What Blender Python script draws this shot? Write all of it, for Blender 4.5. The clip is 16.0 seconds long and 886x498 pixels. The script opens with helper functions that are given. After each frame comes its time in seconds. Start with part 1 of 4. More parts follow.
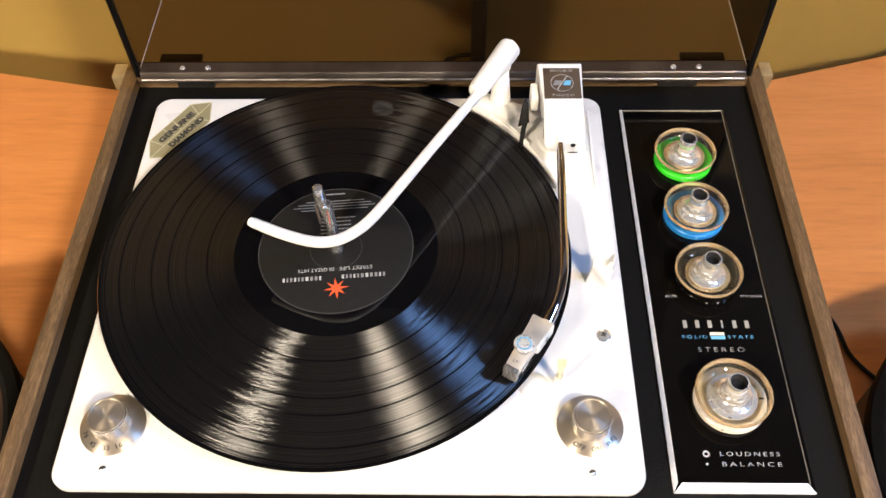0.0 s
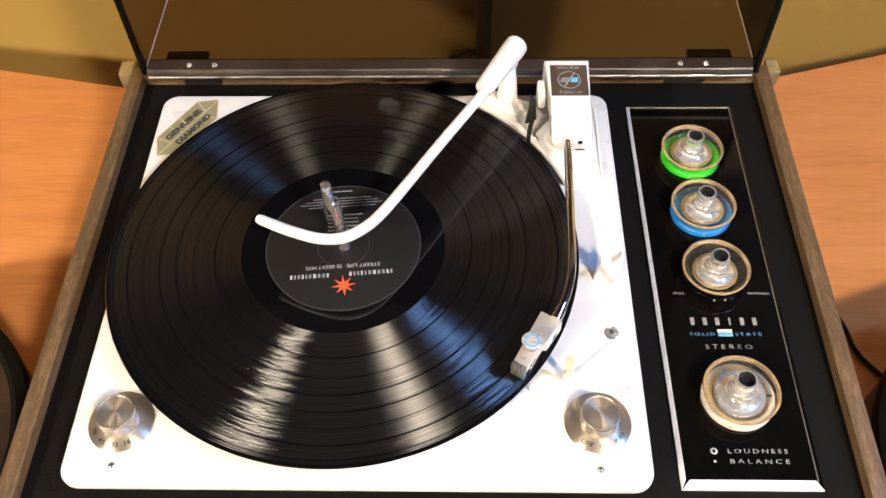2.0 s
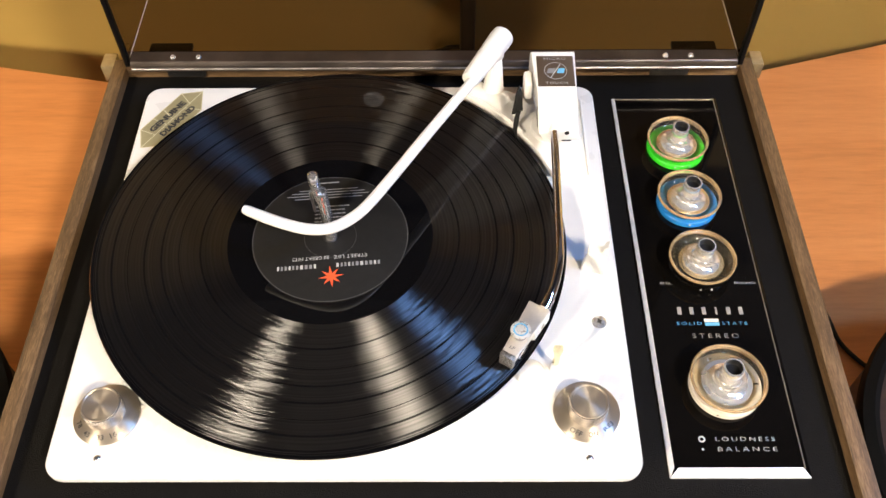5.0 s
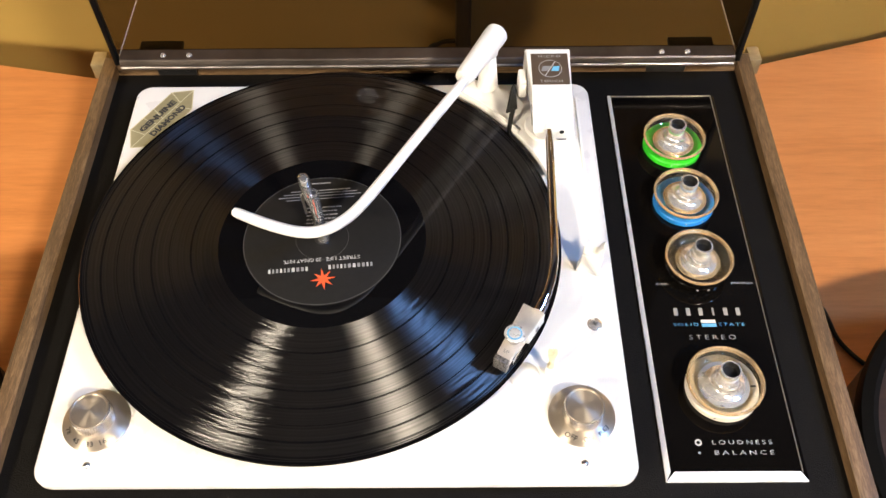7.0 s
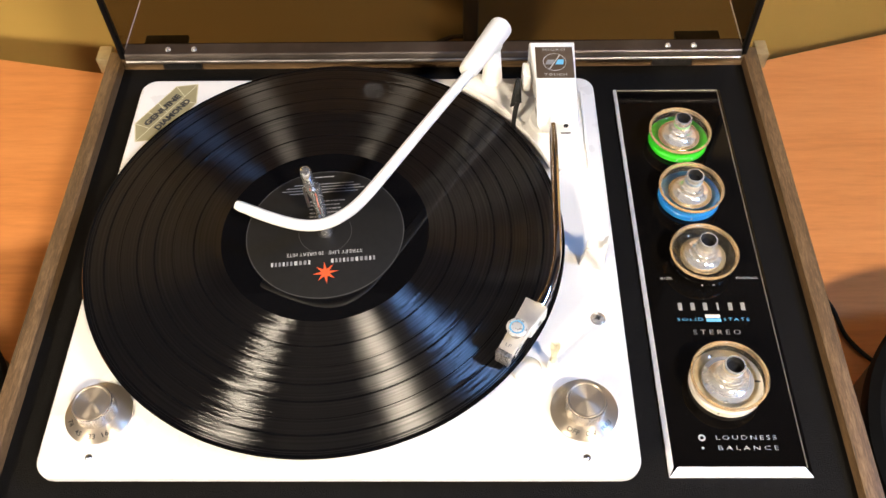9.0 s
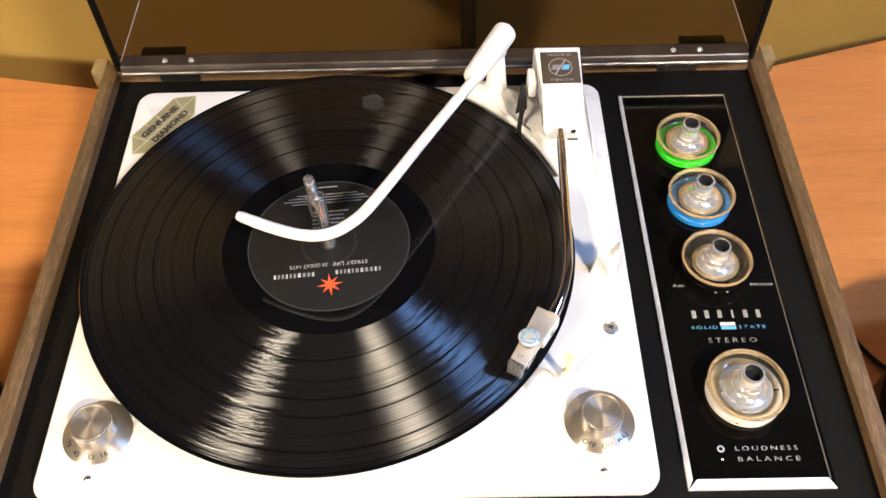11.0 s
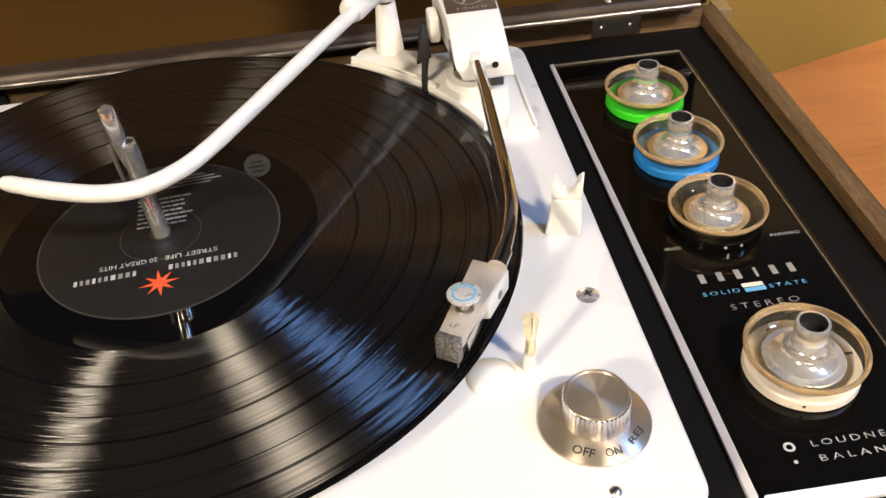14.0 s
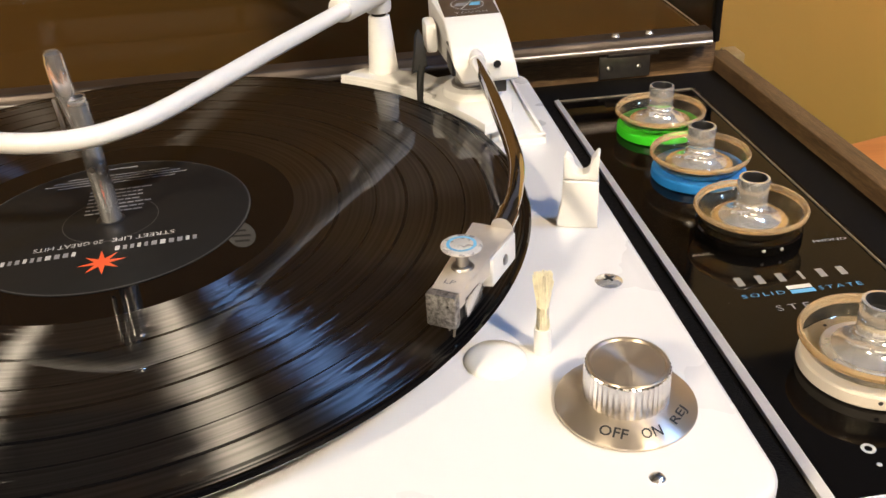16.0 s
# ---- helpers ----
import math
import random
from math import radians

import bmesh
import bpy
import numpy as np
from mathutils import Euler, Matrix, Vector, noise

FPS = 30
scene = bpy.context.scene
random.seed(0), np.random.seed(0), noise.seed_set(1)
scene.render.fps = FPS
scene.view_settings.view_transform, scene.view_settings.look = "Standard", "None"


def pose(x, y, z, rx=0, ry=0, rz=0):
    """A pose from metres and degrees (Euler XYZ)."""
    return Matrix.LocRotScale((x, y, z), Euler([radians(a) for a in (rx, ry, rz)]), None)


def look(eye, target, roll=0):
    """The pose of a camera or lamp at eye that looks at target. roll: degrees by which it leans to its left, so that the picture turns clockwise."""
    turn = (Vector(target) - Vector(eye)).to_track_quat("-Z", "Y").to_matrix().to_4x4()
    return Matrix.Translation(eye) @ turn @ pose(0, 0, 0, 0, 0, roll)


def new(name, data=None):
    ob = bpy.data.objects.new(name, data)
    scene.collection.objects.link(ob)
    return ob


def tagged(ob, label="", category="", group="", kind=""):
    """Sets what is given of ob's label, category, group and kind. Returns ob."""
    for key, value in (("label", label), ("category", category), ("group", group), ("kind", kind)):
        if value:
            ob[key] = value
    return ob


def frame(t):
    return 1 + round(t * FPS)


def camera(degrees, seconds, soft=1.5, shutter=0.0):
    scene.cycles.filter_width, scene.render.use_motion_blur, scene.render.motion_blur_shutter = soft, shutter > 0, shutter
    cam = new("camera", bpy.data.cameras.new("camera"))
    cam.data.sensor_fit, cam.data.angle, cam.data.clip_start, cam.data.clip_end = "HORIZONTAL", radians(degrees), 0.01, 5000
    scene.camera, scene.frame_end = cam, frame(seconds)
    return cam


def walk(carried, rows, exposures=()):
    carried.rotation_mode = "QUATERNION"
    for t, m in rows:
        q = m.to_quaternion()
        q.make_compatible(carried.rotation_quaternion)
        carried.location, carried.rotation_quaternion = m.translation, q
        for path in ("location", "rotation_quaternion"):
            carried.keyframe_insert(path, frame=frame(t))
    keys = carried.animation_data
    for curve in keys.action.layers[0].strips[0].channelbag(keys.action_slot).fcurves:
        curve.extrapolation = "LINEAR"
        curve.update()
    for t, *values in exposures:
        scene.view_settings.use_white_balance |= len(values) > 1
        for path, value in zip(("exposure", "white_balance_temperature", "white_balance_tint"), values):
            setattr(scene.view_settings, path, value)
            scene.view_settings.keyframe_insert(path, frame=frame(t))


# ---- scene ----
cam = camera(53.03, 16.0)
PATH = [
    (0, (0.08178, -0.33772, 0.47282), (0.07047, -0.04194, 0.06985), -1.67),
    (0.5, (0.08228, -0.33562, 0.47236), (0.07133, -0.03985, 0.06937), -1.56),
    (1, (0.08105, -0.33524, 0.47098), (0.07005, -0.03991, 0.06767), -1.69),
    (1.5, (0.07823, -0.33687, 0.47232), (0.06557, -0.04206, 0.06868), -1.88),
    (2, (0.07892, -0.33787, 0.47288), (0.06597, -0.04335, 0.06903), -1.94),
    (2.5, (0.07576, -0.33674, 0.47234), (0.06171, -0.04305, 0.06793), -2.06),
    (3, (0.07491, -0.33894, 0.47050), (0.06444, -0.04392, 0.06695), -1.39),
    (3.5, (0.07057, -0.34193, 0.47142), (0.06495, -0.04721, 0.06756), -0.68),
    (4, (0.07172, -0.34249, 0.47076), (0.06753, -0.04757, 0.06702), -0.56),
    (6.5, (0.07868, -0.33500, 0.46671), (0.07726, -0.04375, 0.06030), -0.61),
    (7, (0.07914, -0.33196, 0.46697), (0.07664, -0.04193, 0.05969), -0.78),
    (7.5, (0.08545, -0.33156, 0.46532), (0.08082, -0.04172, 0.05793), -1.17),
    (8, (0.08948, -0.32871, 0.46099), (0.08210, -0.03958, 0.05313), -1.61),
    (8.5, (0.08880, -0.32685, 0.46062), (0.08021, -0.03900, 0.05188), -1.75),
    (9, (0.08397, -0.33310, 0.46406), (0.07543, -0.04403, 0.05618), -1.64),
    (11.5, (0.07567, -0.32499, 0.43597), (0.07340, -0.02437, 0.03645), -2.08),
    (12, (0.07586, -0.31497, 0.40773), (0.07970, -0.00836, 0.01279), -2.09),
    (12.5, (0.07831, -0.31166, 0.37008), (0.08808, 0.00764, -0.01457), -2.81),
    (13, (0.08325, -0.30527, 0.32127), (0.10210, 0.02645, -0.05237), -3.26),
    (13.5, (0.08542, -0.30350, 0.27828), (0.11031, 0.04809, -0.07636), -4.24),
    (14, (0.09207, -0.29964, 0.24489), (0.12413, 0.07706, -0.08234), -4.39),
    (14.5, (0.09039, -0.29451, 0.20289), (0.12969, 0.10063, -0.10095), -3.49),
    (15, (0.09572, -0.29121, 0.17825), (0.14005, 0.12005, -0.10264), -3.10),
    (15.5, (0.09383, -0.29592, 0.16850), (0.13858, 0.12722, -0.09407), -3.35),
    (16, (0.08942, -0.29589, 0.16072), (0.13317, 0.13289, -0.09271), -3.37),
]
EXPOSURES = [(0.0, -0.78, 7300, 10), (12.5, -0.72, 7400, 10), (14.0, -1.1, 7600, 10), (16.0, -1.16, 7800, 10)]
walk(cam, [(t, look(eye, target, roll)) for t, eye, target, roll in PATH], EXPOSURES)

# ---------------- world, lamps ----------------
world = bpy.data.worlds.new("sky")
world.use_nodes = True
scene.world = world
_sky = world.node_tree.nodes.new("ShaderNodeTexSky")
_sky.sky_type, _sky.sun_disc = "NISHITA", False
_sky.sun_elevation, _sky.sun_rotation = radians(40), radians(200)
world.node_tree.links.new(_sky.outputs[0], world.node_tree.nodes["Background"].inputs[0])
world.node_tree.nodes["Background"].inputs[1].default_value = 0.1

SKY_WATTS, WIN_WATTS = 78, 5
TABLE = -0.2          # table top
FLOOR = -0.94
CEIL = 1.75
WALL_Y = 0.55
ROOM_X0, ROOM_X1, ROOM_Y0 = -2.9, 1.45, -3.0


def area_lamp(name, m, w, h, watts, colour):
    d = bpy.data.lights.new(name, "AREA")
    d.shape, d.size, d.size_y, d.energy, d.color = "RECTANGLE", w, h, watts, colour
    ob = new(name, d)
    ob.matrix_world = m
    return ob


# blue daylight through the high window on the right, warm light from the wide window behind the camera
EAST_Y0, EAST_Y1, EAST_Z0, EAST_Z1 = -0.61, -0.29, 1.33, 1.68
area_lamp("east_window_daylight", look((ROOM_X1 + 0.06, (EAST_Y0 + EAST_Y1) / 2, (EAST_Z0 + EAST_Z1) / 2), (0, 0, 0)),
          EAST_Y1 - EAST_Y0 - 0.06, EAST_Z1 - EAST_Z0 - 0.06, SKY_WATTS, (0.16, 0.37, 0.90))
WIN_X0, WIN_X1, WIN_Z0, WIN_Z1 = -1.1, 1.2, 0.54, 0.94
area_lamp("south_window_daylight", look(((WIN_X0 + WIN_X1) / 2, ROOM_Y0 - 0.06, (WIN_Z0 + WIN_Z1) / 2), ((WIN_X0 + WIN_X1) / 2, 0, (WIN_Z0 + WIN_Z1) / 2)),
          WIN_X1 - WIN_X0 - 0.06, WIN_Z1 - WIN_Z0 - 0.06, WIN_WATTS, (1.0, 0.80, 0.54))


# ---------------- materials ----------------
def shader(name):
    m = bpy.data.materials.new(name)
    m.use_nodes = True
    nt = m.node_tree
    return m, nt, nt.nodes["Principled BSDF"]


def noise_node(nt, scale, detail=4, rough=0.55, stretch=None):
    tc = nt.nodes.new("ShaderNodeTexCoord")
    mp = nt.nodes.new("ShaderNodeMapping")
    if stretch:
        mp.inputs["Scale"].default_value = stretch
    n = nt.nodes.new("ShaderNodeTexNoise")
    n.inputs["Scale"].default_value = scale
    n.inputs["Detail"].default_value = detail
    n.inputs["Roughness"].default_value = rough
    nt.links.new(tc.outputs["Object"], mp.inputs[0])
    nt.links.new(mp.outputs[0], n.inputs["Vector"])
    return n


def ramp(nt, src, stops):
    r = nt.nodes.new("ShaderNodeValToRGB")
    el = r.color_ramp.elements
    while len(el) < len(stops):
        el.new(0.5)
    for e, (p, c) in zip(el, stops):
        e.position, e.color = p, (*c, 1) if len(c) == 3 else c
    nt.links.new(src, r.inputs[0])
    return r


def mapped(nt, src, lo, hi):
    r = nt.nodes.new("ShaderNodeMapRange")
    r.inputs["To Min"].default_value, r.inputs["To Max"].default_value = lo, hi
    nt.links.new(src, r.inputs["Value"])
    return r.outputs[0]


def bump(nt, bs, src, strength, dist):
    b = nt.nodes.new("ShaderNodeBump")
    b.inputs["Strength"].default_value, b.inputs["Distance"].default_value = strength, dist
    nt.links.new(src, b.inputs["Height"])
    nt.links.new(b.outputs[0], bs.inputs["Normal"])


def plain(name, col, rough, metal=0.0, vary=0.08, scale=60, bumpd=0.0, coat=0.0, rvar=0.06, spec=0.5, dust=0.0):
    """A surface with slight blotches in colour and gloss."""
    m, nt, bs = shader(name)
    n = noise_node(nt, scale)
    lo = tuple(c * (1 - vary) for c in col)
    hi = tuple(min(1, c * (1 + vary)) for c in col)
    r = ramp(nt, n.outputs[0], [(0.3, lo), (0.7, hi)])
    out = r.outputs[0]
    if dust:
        dn = noise_node(nt, 950, 2)
        dr = ramp(nt, dn.outputs[0], [(dust, (0, 0, 0)), (dust + 0.02, (1, 1, 1))])
        mixc = nt.nodes.new("ShaderNodeMixRGB")
        mixc.inputs[2].default_value = (0.16, 0.15, 0.14, 1)
        nt.links.new(dr.outputs[0], mixc.inputs[0])
        nt.links.new(out, mixc.inputs[1])
        out = mixc.outputs[0]
    nt.links.new(out, bs.inputs["Base Color"])
    nt.links.new(mapped(nt, n.outputs[0], max(0.01, rough - rvar), rough + rvar), bs.inputs["Roughness"])
    bs.inputs["Metallic"].default_value = metal
    bs.inputs["Specular IOR Level"].default_value = spec
    bs.inputs["Coat Weight"].default_value = coat
    bs.inputs["Coat Roughness"].default_value = 0.08
    if bumpd:
        n2 = noise_node(nt, scale * 12, 3)
        bump(nt, bs, n2.outputs[0], 0.4, bumpd)
    return m


def wood(name, dark, mid, light, scale, stretch, rough, bumpd, fine=1.0):
    m, nt, bs = shader(name)
    n1 = noise_node(nt, scale, 5, 0.6, stretch)
    n1.inputs["Distortion"].default_value = 0.6
    n2 = noise_node(nt, scale * 9, 6, 0.7, stretch)
    mx = nt.nodes.new("ShaderNodeMath")
    mx.operation = "MULTIPLY_ADD"
    mx.inputs[1].default_value = 0.35 * fine
    nt.links.new(n2.outputs[0], mx.inputs[0])
    m2 = nt.nodes.new("ShaderNodeMath")
    m2.operation = "MULTIPLY"
    m2.inputs[1].default_value = 1 - 0.35 * fine
    nt.links.new(n1.outputs[0], m2.inputs[0])
    nt.links.new(m2.outputs[0], mx.inputs[2])
    r = ramp(nt, mx.outputs[0], [(0.3, dark), (0.5, mid), (0.7, light)])
    nt.links.new(r.outputs[0], bs.inputs["Base Color"])
    nt.links.new(mapped(nt, n2.outputs[0], rough - 0.07, rough + 0.1), bs.inputs["Roughness"])
    bump(nt, bs, n2.outputs[0], 0.35, bumpd)
    return m


def brushed(name, col, rough, aniso, turn=0.25, metal=0.85):
    """Metal turned on a lathe: rings about the part's own axis."""
    m, nt, bs = shader(name)
    bs.inputs["Base Color"].default_value = (*col, 1)
    bs.inputs["Metallic"].default_value = metal
    bs.inputs["Anisotropic"].default_value = aniso
    bs.inputs["Anisotropic Rotation"].default_value = turn
    t = nt.nodes.new("ShaderNodeTangent")
    t.direction_type, t.axis = "RADIAL", "Z"
    nt.links.new(t.outputs[0], bs.inputs["Tangent"])
    n = noise_node(nt, 300, 3)
    nt.links.new(mapped(nt, n.outputs[0], rough * 0.8, rough * 1.25), bs.inputs["Roughness"])
    return m


def clear(name, col, rough, ior=1.49, part_clear=1.0):
    m, nt, bs = shader(name)
    bs.inputs["Base Color"].default_value = (*col, 1)
    bs.inputs["Transmission Weight"].default_value = part_clear
    n = noise_node(nt, 90, 3)
    nt.links.new(mapped(nt, n.outputs[0], rough, rough + 0.03), bs.inputs["Roughness"])
    bs.inputs["IOR"].default_value = ior
    return m


def smoked(name, tint, gloss=0.05):
    """Thin tinted acrylic sheet: see-through, with a mirror gloss."""
    m, nt, bs = shader(name)
    nt.nodes.remove(bs)
    tr = nt.nodes.new("ShaderNodeBsdfTransparent")
    tr.inputs[0].default_value = (*tint, 1)
    gl = nt.nodes.new("ShaderNodeBsdfGlossy")
    n = noise_node(nt, 25, 4)
    nt.links.new(mapped(nt, n.outputs[0], 0.02, 0.06), gl.inputs["Roughness"])
    fr = nt.nodes.new("ShaderNodeFresnel")
    fr.inputs[0].default_value = 1.49
    mix = nt.nodes.new("ShaderNodeMixShader")
    nt.links.new(fr.outputs[0], mix.inputs[0])
    nt.links.new(tr.outputs[0], mix.inputs[1])
    nt.links.new(gl.outputs[0], mix.inputs[2])
    nt.links.new(mix.outputs[0], nt.nodes["Material Output"].inputs[0])
    return m


def glow(name, col, strength):
    m, nt, bs = shader(name)
    bs.inputs["Base Color"].default_value = (*col, 1)
    bs.inputs["Emission Color"].default_value = (*col, 1)
    bs.inputs["Emission Strength"].default_value = strength
    return m


def vinyl_record_material():
    """Pressed black vinyl: rings of groove that stretch highlights, smooth bands between the tracks."""
    m, nt, bs = shader("black_pressed_vinyl")
    bs.inputs["Base Color"].default_value = (0.0025, 0.0025, 0.003, 1)
    tc = nt.nodes.new("ShaderNodeTexCoord")
    sep = nt.nodes.new("ShaderNodeSeparateXYZ")
    nt.links.new(tc.outputs["Object"], sep.inputs[0])
    flat = nt.nodes.new("ShaderNodeCombineXYZ")
    nt.links.new(sep.outputs[0], flat.inputs[0])
    nt.links.new(sep.outputs[1], flat.inputs[1])
    ln = nt.nodes.new("ShaderNodeVectorMath")
    ln.operation = "LENGTH"
    nt.links.new(flat.outputs[0], ln.inputs[0])
    rad = ln.outputs["Value"]
    # fine ring-wise changes
    n = nt.nodes.new("ShaderNodeTexNoise")
    n.noise_dimensions = "1D"
    n.inputs["Scale"].default_value = 700
    n.inputs["Detail"].default_value = 6
    nt.links.new(rad, n.inputs["W"])
    # ring noise that also drifts with the angle
    at = nt.nodes.new("ShaderNodeMath")
    at.operation = "ARCTAN2"
    nt.links.new(sep.outputs[1], at.inputs[0])
    nt.links.new(sep.outputs[0], at.inputs[1])
    cv = nt.nodes.new("ShaderNodeCombineXYZ")
    sr = nt.nodes.new("ShaderNodeMath")
    sr.operation = "MULTIPLY"
    sr.inputs[1].default_value = 2300
    nt.links.new(rad, sr.inputs[0])
    sa = nt.nodes.new("ShaderNodeMath")
    sa.operation = "MULTIPLY"
    sa.inputs[1].default_value = 1.8
    nt.links.new(at.outputs[0], sa.inputs[0])
    nt.links.new(sr.outputs[0], cv.inputs[0])
    nt.links.new(sa.outputs[0], cv.inputs[1])
    n2 = nt.nodes.new("ShaderNodeTexNoise")
    n2.inputs["Scale"].default_value = 1.0
    n2.inputs["Detail"].default_value = 3
    nt.links.new(cv.outputs[0], n2.inputs["Vector"])
    # smooth bands: run-out, gaps between tracks, lead-in
    r = nt.nodes.new("ShaderNodeValToRGB")
    r.color_ramp.interpolation = "CONSTANT"
    el = r.color_ramp.elements
    stops = [(0.0, 0.0)]
    for gap in TRACK_GAPS:
        stops += [(gap - 0.0004, 0.15), (gap + 0.0004, 1.0)]
    stops = [(0.0, 0.0), (0.0655, 1.0)] + stops[1:] + [(0.1455, 0.25), (0.1463, 0.8), (0.1473, 0.2), (0.148, 0.6), (0.1487, 0.0)]
    while len(el) < len(stops):
        el.new(0.5)
    for e, (p, v) in zip(el, stops):
        e.position, e.color = p / 0.16, (v, v, v, 1)
    dv = nt.nodes.new("ShaderNodeMath")
    dv.operation = "DIVIDE"
    dv.inputs[1].default_value = 0.16
    nt.links.new(rad, dv.inputs[0])
    nt.links.new(dv.outputs[0], r.inputs[0])
    groove = r.outputs[0]
    # louder and softer passages, ring by ring
    loud = nt.nodes.new("ShaderNodeMath")
    loud.operation = "MULTIPLY"
    nt.links.new(groove, loud.inputs[0])
    nt.links.new(mapped(nt, n.outputs[0], 0.45 * GROOVE_SHEEN, 1.55 * GROOVE_SHEEN), loud.inputs[1])
    un = nt.nodes.new("ShaderNodeVectorMath")
    un.operation = "NORMALIZE"
    nt.links.new(flat.outputs[0], un.inputs[0])
    around = nt.nodes.new("ShaderNodeVectorMath")
    around.operation = "CROSS_PRODUCT"
    around.inputs[0].default_value = (0, 0, 1)
    nt.links.new(un.outputs[0], around.inputs[1])
    sway = nt.nodes.new("ShaderNodeVectorMath")
    sway.operation = "SCALE"
    nt.links.new(around.outputs[0], sway.inputs[0])
    nt.links.new(mapped(nt, n2.outputs[0], -GROOVE_SWAY, GROOVE_SWAY), sway.inputs["Scale"])
    bs.inputs["Roughness"].default_value = 0.012
    bs.inputs["IOR"].default_value = 1.5
    bs.inputs["Specular IOR Level"].default_value = 0.38
    out = bs.outputs[0]
    # the two slanting walls of the groove, each a long narrow gloss
    for lean, share, spread in ((GROOVE_LEAN, 1.0, GROOVE_ROUGH), (-0.66, 0.10, GROOVE_ROUGH * 0.85)):
        le = nt.nodes.new("ShaderNodeVectorMath")
        le.operation = "MULTIPLY_ADD"
        le.inputs[1].default_value, le.inputs[2].default_value = (lean,) * 3, (0, 0, 1)
        nt.links.new(un.outputs[0], le.inputs[0])
        su = nt.nodes.new("ShaderNodeVectorMath")
        su.operation = "ADD"
        nt.links.new(le.outputs[0], su.inputs[0])
        nt.links.new(sway.outputs[0], su.inputs[1])
        no = nt.nodes.new("ShaderNodeVectorMath")
        no.operation = "NORMALIZE"
        nt.links.new(su.outputs[0], no.inputs[0])
        gl = nt.nodes.new("ShaderNodeBsdfAnisotropic")
        gl.distribution = "BECKMANN"
        gl.inputs["Anisotropy"].default_value = GROOVE_ANISO
        gl.inputs["Roughness"].default_value = spread
        tg = nt.nodes.new("ShaderNodeTangent")
        tg.direction_type, tg.axis = "RADIAL", "Z"
        part_of = nt.nodes.new("ShaderNodeMath")
        part_of.operation = "MULTIPLY"
        part_of.inputs[1].default_value = share
        nt.links.new(loud.outputs[0], part_of.inputs[0])
        nt.links.new(part_of.outputs[0], gl.inputs["Color"])
        nt.links.new(tg.outputs[0], gl.inputs["Tangent"])
        nt.links.new(no.outputs[0], gl.inputs["Normal"])
        mix = nt.nodes.new("ShaderNodeAddShader")
        nt.links.new(out, mix.inputs[0])
        nt.links.new(gl.outputs[0], mix.inputs[1])
        out = mix.outputs[0]
    nt.links.new(mix.outputs[0], nt.nodes["Material Output"].inputs[0])
    return m


TRACK_GAPS = (0.0822, 0.0955, 0.1065, 0.1172, 0.1275, 0.1372)
GROOVE_ANISO, GROOVE_ROUGH, GROOVE_SHEEN, GROOVE_LEAN, GROOVE_SWAY = 0.81, 0.41, 0.082, 0.84, 0.25

M_VINYL = vinyl_record_material()
M_WHITE = plain("white_enamel", (0.75, 0.74, 0.73), 0.28, vary=0.02, scale=20, coat=0.3)
M_WHITEPL = plain("white_plastic", (0.80, 0.79, 0.76), 0.33, vary=0.02, scale=40)
M_LEATHER = plain("black_leathercloth", (0.0038, 0.0033, 0.003), 0.6, vary=0.35, scale=120, bumpd=0.0022, spec=0.15, dust=0.745)
M_PANEL = plain("black_gloss_panel", (0.003, 0.0025, 0.0022), 0.06, vary=0.2, scale=30, rvar=0.02, spec=0.22, dust=0.78)
M_WALNUT = wood("walnut", (0.020, 0.011, 0.005), (0.12, 0.068, 0.031), (0.28, 0.175, 0.088), 26, (6, 0.6, 6), 0.5, 0.0006, 1.6)
M_WALNUT_X = wood("walnut_crosswise", (0.020, 0.011, 0.005), (0.12, 0.068, 0.031), (0.28, 0.175, 0.088), 26, (0.6, 6, 6), 0.5, 0.0006, 1.6)
M_BEECH = wood("orange_beech_veneer", (0.52, 0.182, 0.054), (0.67, 0.258, 0.086), (0.77, 0.32, 0.115), 7, (0.35, 3.2, 1), 0.42, 0.0001, 1.3)
M_ALU = plain("satin_aluminium", (0.72, 0.70, 0.68), 0.25, 1.0, vary=0.05, scale=150)
M_CHROME = plain("chrome", (0.86, 0.85, 0.83), 0.06, 1.0, vary=0.03, scale=90, rvar=0.03)
M_STEM = plain("bright_chrome", (0.95, 0.93, 0.90), 0.13, 0.76, vary=0.04, scale=200, rvar=0.04)
M_SPIN = plain("polished_steel", (0.92, 0.90, 0.87), 0.17, 0.9, vary=0.06, scale=200, rvar=0.05)
M_DULL = plain("worn_steel", (0.42, 0.40, 0.38), 0.35, 1.0, vary=0.15, scale=120)
M_BRASS = plain("dull_brass_cap", (0.46, 0.36, 0.2), 0.36, 0.6, vary=0.12, scale=200)
M_BLACK = plain("black_plastic", (0.015, 0.015, 0.016), 0.35, vary=0.15, scale=90)
M_RUBBER = plain("black_rubber", (0.007, 0.007, 0.007), 0.55, vary=0.2, scale=90, spec=0.25)
M_TURNED = brushed("turned_aluminium", (0.64, 0.55, 0.445), 0.38, 0.8)
M_LIDCLR = smoked("smoked_acrylic", (0.26, 0.215, 0.19))
M_LIDEDGE = plain("smoked_acrylic_edge", (0.004, 0.004, 0.004), 0.3, vary=0.2, spec=0.25)
M_AMBER = clear("amber_acrylic", (1.0, 0.90, 0.68), 0.008, part_clear=0.975)
M_AMBERRIM = clear("amber_acrylic_rim", (1.0, 0.73, 0.43), 0.03, part_clear=0.72)
